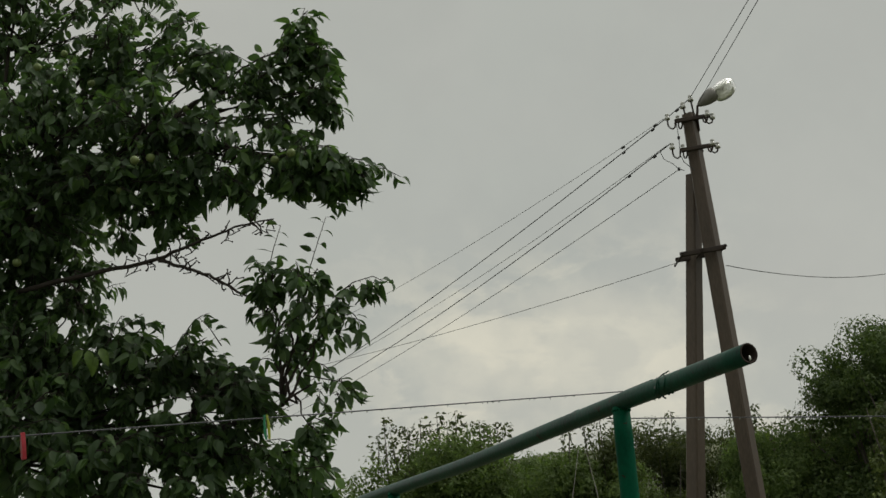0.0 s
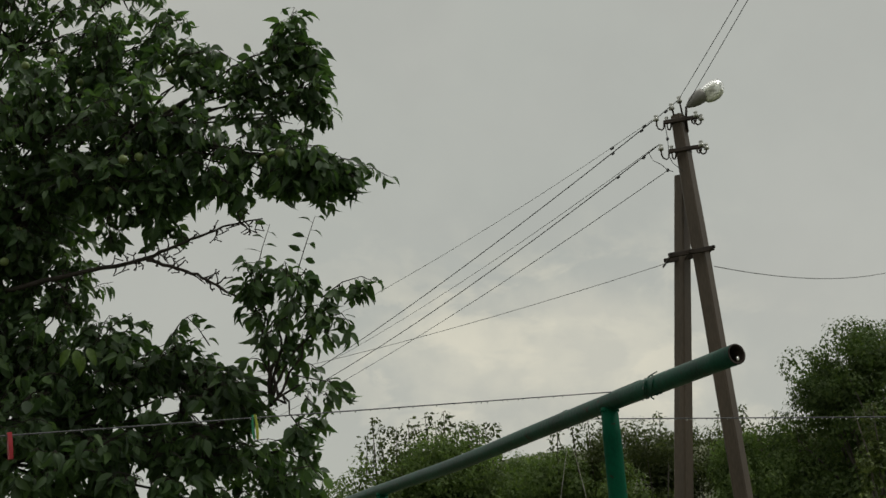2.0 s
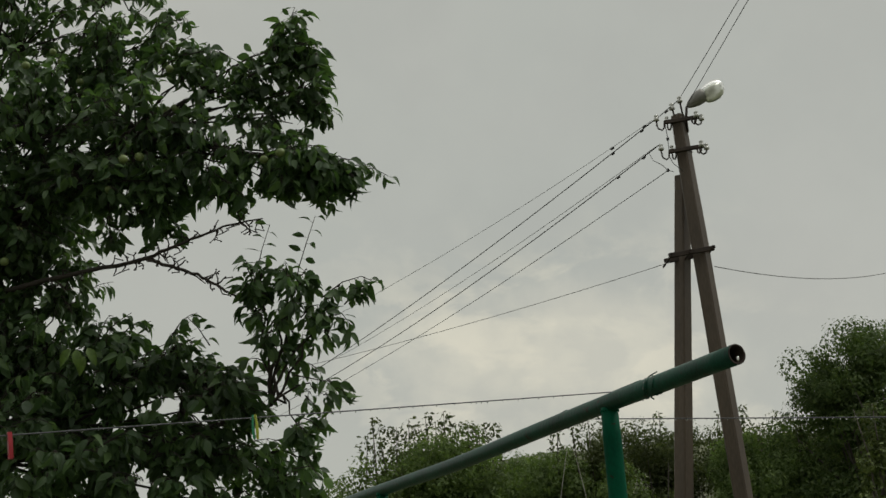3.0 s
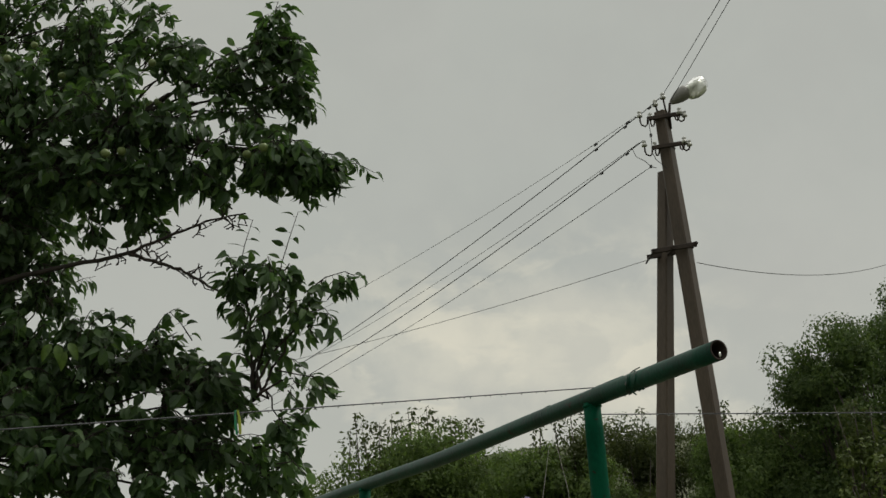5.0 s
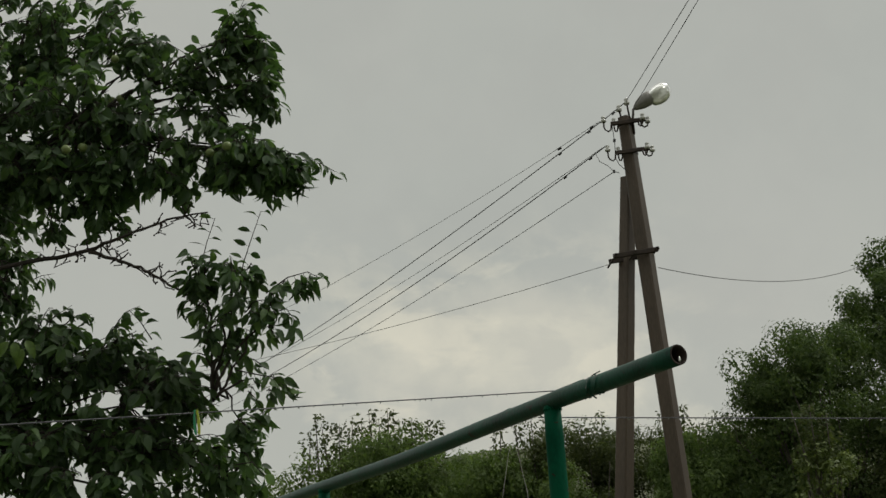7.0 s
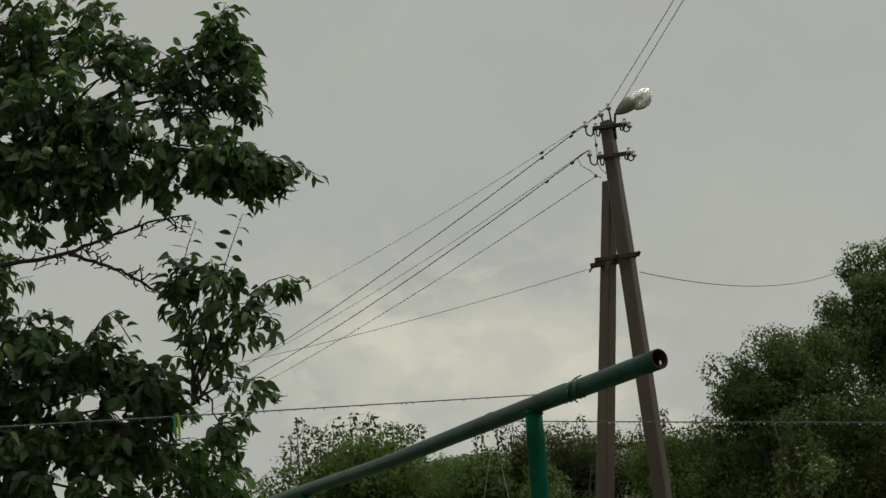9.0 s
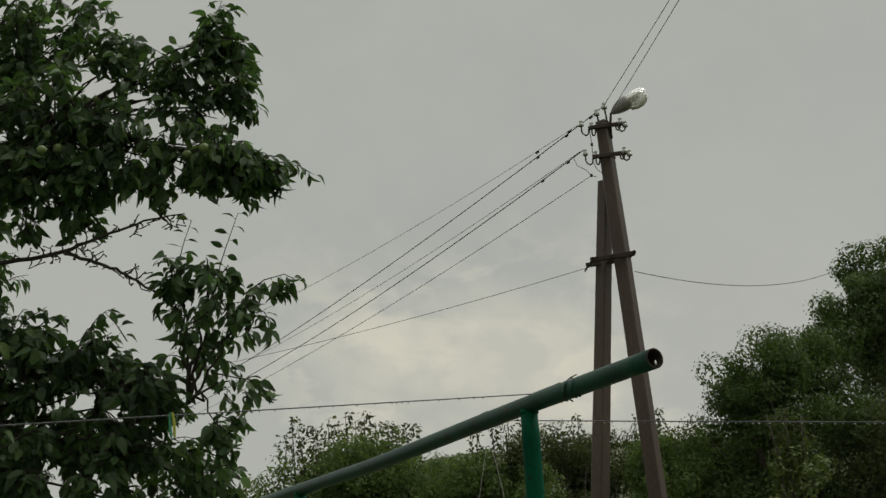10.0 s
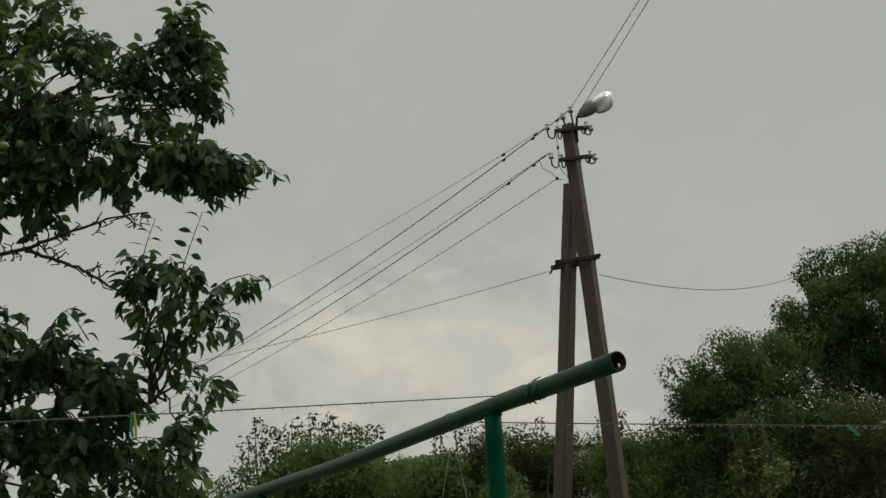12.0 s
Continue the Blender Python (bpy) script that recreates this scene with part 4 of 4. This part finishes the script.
b = bare_branch([(-2.0, 5.1, 3.12), (-1.656, 5.0, 3.155), (-1.304, 4.95, 3.19), (-1.125, 4.9, 3.245), (-0.94, 4.88, 3.30), (-0.756, 4.85, 3.319)], 0.013, 0.003, 42)
part("dead_branch", b.mesh("dead_branch", BARK), apple_tree, "bare dark branch with knobbly spurs")
b = bare_branch([(-1.304, 4.95, 3.185), (-1.18, 4.92, 3.14), (-1.06, 4.9, 3.085), (-0.96, 4.87, 3.02), (-0.86, 4.83, 2.95), (-0.75, 4.75, 2.84)], 0.009, 0.004, 26)
part("dead_branch", b.mesh("dead_branch", BARK), apple_tree, "bare dark branch with knobbly spurs")
tw = part("twig_tangle", twig_soup.mesh("twig_tangle", BARK), apple_tree)
tw["kind"] = "stuff"
ob = part("foliage", leaf_mesh("foliage", np.array(leaf_pos), np.array(leaf_dir), np.array(leaf_nor), np.array(leaf_len), LEAF, LEAF_APPLE, 0.8), apple_tree, "dense wet dark green leaves")
ob["kind"] = "stuff"

# leaves on the outer twigs, one by one
lv, lf = LEAF
one_leaf = mesh_of("leaf", lv, lf, LEAF_LOOSE)
lit_leaf = mesh_of("leaf", lv, lf, LEAF_LIT)


def single_leaf(p, d, n_, size, mesh_, label=""):
    o = part("leaf", mesh_, apple_tree, label)
    fr = leaf_frames(np.array([d[:]]), np.array([n_[:]]))[0]
    o.matrix_basis = Matrix.Translation(p) @ Matrix([[fr[k][j] for k in range(3)] for j in range(3)]).to_4x4() @ Matrix.Scale(size, 4)


for p, d, n_, size in loose_leaves[:300]:
    single_leaf(p, d, n_, size, one_leaf)
# a small lit clump, its brightness painted by the lighter leaf colour
for dx, dy, dz, ax in ((-0.05, 0, 0.01, -0.5), (-0.02, -0.02, 0.0, 0.2), (0.02, 0, 0.01, 0.6), (0.0, 0.02, -0.02, -0.1)):
    single_leaf(Vector((-1.475 + dx, 4.62 + dy, 2.70 + dz)), Vector((ax, -0.3, -0.8)), Vector((0.2, -0.8, 0.4)), 0.075, lit_leaf, "apple leaf coloured lighter as if brightly lit")

# small green apples
ap = Soup()
ap.lathe((0, 0, 0), (0, 0, 1), [(0.004, 0.003), (0, 0.008), (0.002, 0.014), (0.012, 0.0215), (0.024, 0.0235), (0.034, 0.020), (0.0405, 0.012), (0.041, 0.006), (0.037, 0.002)], 12)
ap.tube([(0, 0, 0.037), (0.002, 0, 0.05), (0.006, 0, 0.062)], 0.0012, 5)
apple_mesh = ap.mesh("apple", APPLE_SKIN)
for p in apple_at:
    o = part("apple", apple_mesh, apple_tree, "small unripe green apple")
    o.matrix_basis = Matrix.Translation(p) @ pose(0, 0, 0, rng.uniform(-30, 30), rng.uniform(-30, 30), rng.uniform(0, 360)) @ Matrix.Scale(rng.uniform(0.7, 0.95), 4)


# ---- trees and bushes behind ----
def rough_unit(n, gen):
    d = gen.normal(size=(n, 3))
    return d / np.linalg.norm(d, axis=1, keepdims=True)


FAR_LEAF = simple_leaf()


def crown(name, gen, clumps, leaves, size, mat_, hang=0.10):
    """Each clump is a bunch of smaller tufts, and each tuft a thick shell of leaves; clumps: centre and radii."""
    tufts_c, tufts_r = [], []
    for c, r in clumps:
        n = 9 if r[0] > 0.3 else 3
        d = rough_unit(n, gen)
        tufts_c.append(c + d * r * gen.uniform(0.45, 0.95, (n, 1)))
        tufts_r.append(r[None] * gen.uniform(0.30, 0.52, (n, 1)))
    cs, rs = np.concatenate(tufts_c), np.concatenate(tufts_r)
    area = rs[:, 0] * rs[:, 2] + 0.004
    pick = gen.choice(len(cs), size=leaves, p=area / area.sum())
    d = rough_unit(leaves, gen)
    d[:, 2] += 0.12
    rad = gen.uniform(0.6, 1.0, leaves) ** 0.5 * (1 + 0.14 * gen.normal(size=leaves).clip(-1.5, 2.4))
    pos = cs[pick] + d * rs[pick] * rad[:, None]
    # leaves lie like loose shingles over each tuft
    out = rough_unit(leaves, gen)
    out = out - d * (out * d).sum(axis=1, keepdims=True) * 0.6 + d * 0.25
    out[:, 2] -= 0.35 + hang
    nor = rough_unit(leaves, gen) * 0.26 + d * 0.85 + np.array((0, -0.15, 0.5))
    long = gen.uniform(0.7, 1.25, leaves) * size
    return leaf_mesh(name, pos, out, nor, long, FAR_LEAF, mat_)


def leafy_tree(name, label, category, x, y, heights, width, depth, leaves, size, mat_, seed, lobes=22, lobe=0.2, shoots=0, trunk_r=0.09, group="trees behind the yard", lean=0.0, low=0.25, flat=1.0, tips=(1.0, 1.24)):
    """Trunk, forking limbs and a crown of clumps inside an uneven egg; heights: ground, top."""
    gen, r_ = np.random.default_rng(seed), random.Random(seed)
    tree = thing(name, label, category, group)
    base, top = heights
    h = top - base
    cz, hz = base + h * (0.5 + low / 2), h * (1 - low) / 2
    clumps, extra, s = [], [], Soup()
    fork = Vector((x, y, base + h * max(low, 0.12)))
    s.tube([(x + lean * 0.2, y, base - 0.15), (x, y, base + 0.3 * (fork.z - base)), fork], [trunk_r * 1.3, trunk_r, trunk_r * 0.8], 8)
    for i in range(lobes):
        d = rough_unit(1, gen)[0]
        d = np.sign(d) * np.abs(d) ** (0.75 if low < 0.5 else 1.0)
        k = gen.uniform(0.45, 1.0) ** 0.5
        rr = lobe * gen.uniform(0.7, 1.3)
        c = np.array((x + lean * (0.5 + 0.5 * d[2]), y, cz)) + d * np.array((width / 2, depth / 2, hz)) * k * (1 - 0.5 * lobe)
        r3 = rr * (width + 2 * hz) / 4 * 1.25
        clumps.append((c, np.array((r3, r3, r3 * 0.85 * flat))))
        limb = [fork.lerp(Vector(c), t) + Vector((r_.uniform(-1, 1), r_.uniform(-1, 1), r_.uniform(0, 1))) * 0.05 * h * math.sin(math.pi * t) * 0.6 for t in (0, 0.3, 0.65, 1)]
        s.tube(limb, [trunk_r * 0.45, trunk_r * 0.33, trunk_r * 0.2, trunk_r * 0.07], 5)
    for i in range(shoots):
        # upright leafy leaders that stand above the crown
        sx = x + (i + 0.5 + r_.uniform(-0.3, 0.3)) / shoots * width * 0.76 - width * 0.38
        z0 = cz + hz * r_.uniform(0.45, 0.65)
        dome = 1 - 0.95 * abs((sx - x) / width) ** 2
        z0, z1 = cz + (z0 - cz) * dome, cz + hz * r_.uniform(*tips) * dome
        yy = y + r_.uniform(-0.2, 0.2) * depth
        s.tube([(sx, yy, z0 - hz * 0.4), (sx + 0.05, yy, z0), (sx + r_.uniform(-0.15, 0.15), yy, z1)], [0.025, 0.018, 0.006], 5)
        # leaves hang along the leader and on short side twigs
        for k in range(5):
            clumps.append((np.array((sx, yy, z0 - hz * 0.12 + (z1 - z0) * 0.25 * k / 4)), np.array((0.24, 0.24, 0.18))))
        for k in range(130):
            t = k / 129
            spread = 0.23 * (1 - 0.4 * t) * (0.65 + 0.35 * math.sin(5 + 9 * t + sx * 7)) * r_.uniform(0.2, 1.0)
            g = r_.uniform(0, 2 * math.pi)
            q = (sx + 0.05 + spread * math.cos(g), yy + spread * math.sin(g), z0 + (z1 - z0) * t + r_.uniform(-0.05, 0.05))
            extra.append((q, (math.cos(g) * 0.7, math.sin(g) * 0.7, r_.uniform(-1.1, 0.4)), size * r_.uniform(0.9, 1.5)))
    part("trunk", s.mesh("trunk", BARK_FAR), tree)
    ob = part("crown", crown("crown", gen, clumps, leaves, size, mat_), tree)
    ob["kind"] = "stuff"
    if extra:
        ep, ed, el = (np.array(a) for a in zip(*extra))
        en = rough_unit(len(ep), gen) * 0.7 + np.array((0, -0.3, 0.6))
        ob = part("shoot_foliage", leaf_mesh("shoot_foliage", ep, ed, en, el, FAR_LEAF, LEAF_DULL), tree, "duller leaves on upright shoots")
        ob["kind"] = "stuff"
    return tree


leafy_tree("bush", "light green bush with upright leafy shoots", "bush", -0.35, 24, (0, 4.98), 3.8, 2.5, 76000, 0.086, LEAF_BUSH, 21, 76, 0.28, 13, low=0.2, tips=(1.14, 1.34))
leafy_tree("bush", "low green bush below the ridge", "bush", 0.9, 26.3, (0, 4.9), 3.4, 2.5, 48000, 0.086, LEAF_BUSH, 22, 60, 0.27, 0, low=0.15)
leafy_tree("bush", "low green bush below the ridge", "bush", 2.0, 25.4, (0, 4.72), 2.4, 2.2, 43200, 0.082, LEAF_BUSH, 32, 56, 0.27, 0, low=0.12)
leafy_tree("bush", "dense green bush behind the pipe stand", "bush", 2.95, 24, (0, 4.98), 2.2, 2.2, 45600, 0.082, LEAF_BUSH, 23, 54, 0.27, 4, low=0.15)
leafy_tree("bush", "dull brownish green bush behind the power pole", "bush", 4.2, 25, (0, 5.32), 2.9, 2.2, 45600, 0.077, LEAF_DULL, 24, 44, 0.26, 2, low=0.15)
leafy_tree("bush", "dull green bush behind the power pole", "bush", 5.9, 26, (0, 5.3), 2.9, 2.2, 43200, 0.077, LEAF_DULL, 25, 44, 0.26, 4, low=0.15)
leafy_tree("bush", "green bush beside a larger tree", "bush", 6.5, 23, (0, 4.8), 2.4, 2.0, 38400, 0.077, LEAF_BUSH, 26, 40, 0.26, 3, low=0.12)
leafy_tree("bush", "green bush between the power pole and the wood", "bush", 7.7, 25.6, (0, 5.2), 2.8, 2.2, 31200, 0.082, LEAF_DULL, 33, 40, 0.26, 0, low=0.12)
leafy_tree("tree", "rounded green tree at the edge of the wood", "tree", 8.8, 22.5, (0, 6.75), 4.4, 3.0, 94000, 0.082, LEAF_TREE, 27, 60, 0.24, 0, 0.13, low=0.15)
leafy_tree("tree", "tall dark green tree behind the rounded one", "tree", 12.6, 24, (0, 8.8), 5.0, 3.6, 70000, 0.086, LEAF_TREE, 28, 44, 0.24, 0, 0.16, low=0.60)
leafy_tree("tree", "thin dull tree with bare lower branches", "tree", 11.9, 23.2, (0, 7.0), 2.6, 2.2, 9500, 0.086, LEAF_DULL, 34, 34, 0.16, 0, 0.10, low=0.25)
leafy_tree("bush", "green undergrowth at the foot of the wood", "bush", 11.3, 20.5, (0, 5.1), 4.5, 2.4, 60000, 0.082, LEAF_DULL, 29, 56, 0.24, 0, low=0.08)
leafy_tree("bush", "dense green bush deep in the wood", "bush", 11.0, 27, (0, 5.6), 6.0, 2.4, 48000, 0.095, LEAF_TREE, 36, 60, 0.24, 0, low=0.1)
leafy_tree("bush", "yellowish green sapling before the dark trees", "bush", 7.72, 20.2, (0, 4.45), 0.9, 0.8, 2400, 0.085, LEAF_YELLOW, 30, 12, 0.26, 3, low=0.3)
leafy_tree("bush", "light green bush beyond the apple tree", "bush", -7.75, 20, (0, 4.1), 1.8, 1.6, 16800, 0.082, LEAF_BUSH, 31, 24, 0.27, 2, low=0.2)
leafy_tree("flower_bush", "bush topped with pale lilac flowers", "bush", 1.42, 17.5, (0, 3.2), 0.55, 0.5, 1500, 0.05, LEAF_FLOWER, 35, 10, 0.3, 0, 0.03, low=0.6)

# pale dead stems standing before the bushes
stalk_plant = thing("dead_sapling", "pale dry bare stems standing before the bushes", "dead plant")
for pts in (((2.56, 21, 0.0), (2.53, 21, 3.4), (2.42, 21, 4.05), (2.33, 21, 4.38)), ((2.05, 21, 0.0), (2.06, 21, 3.3), (2.2, 21, 3.95), (2.27, 21, 4.28))):
    part("stem", Soup().tube(pts, [0.010, 0.006, 0.004, 0.002], 6).mesh("stem", CONCRETE_FAR), stalk_plant, "pale dry stem")
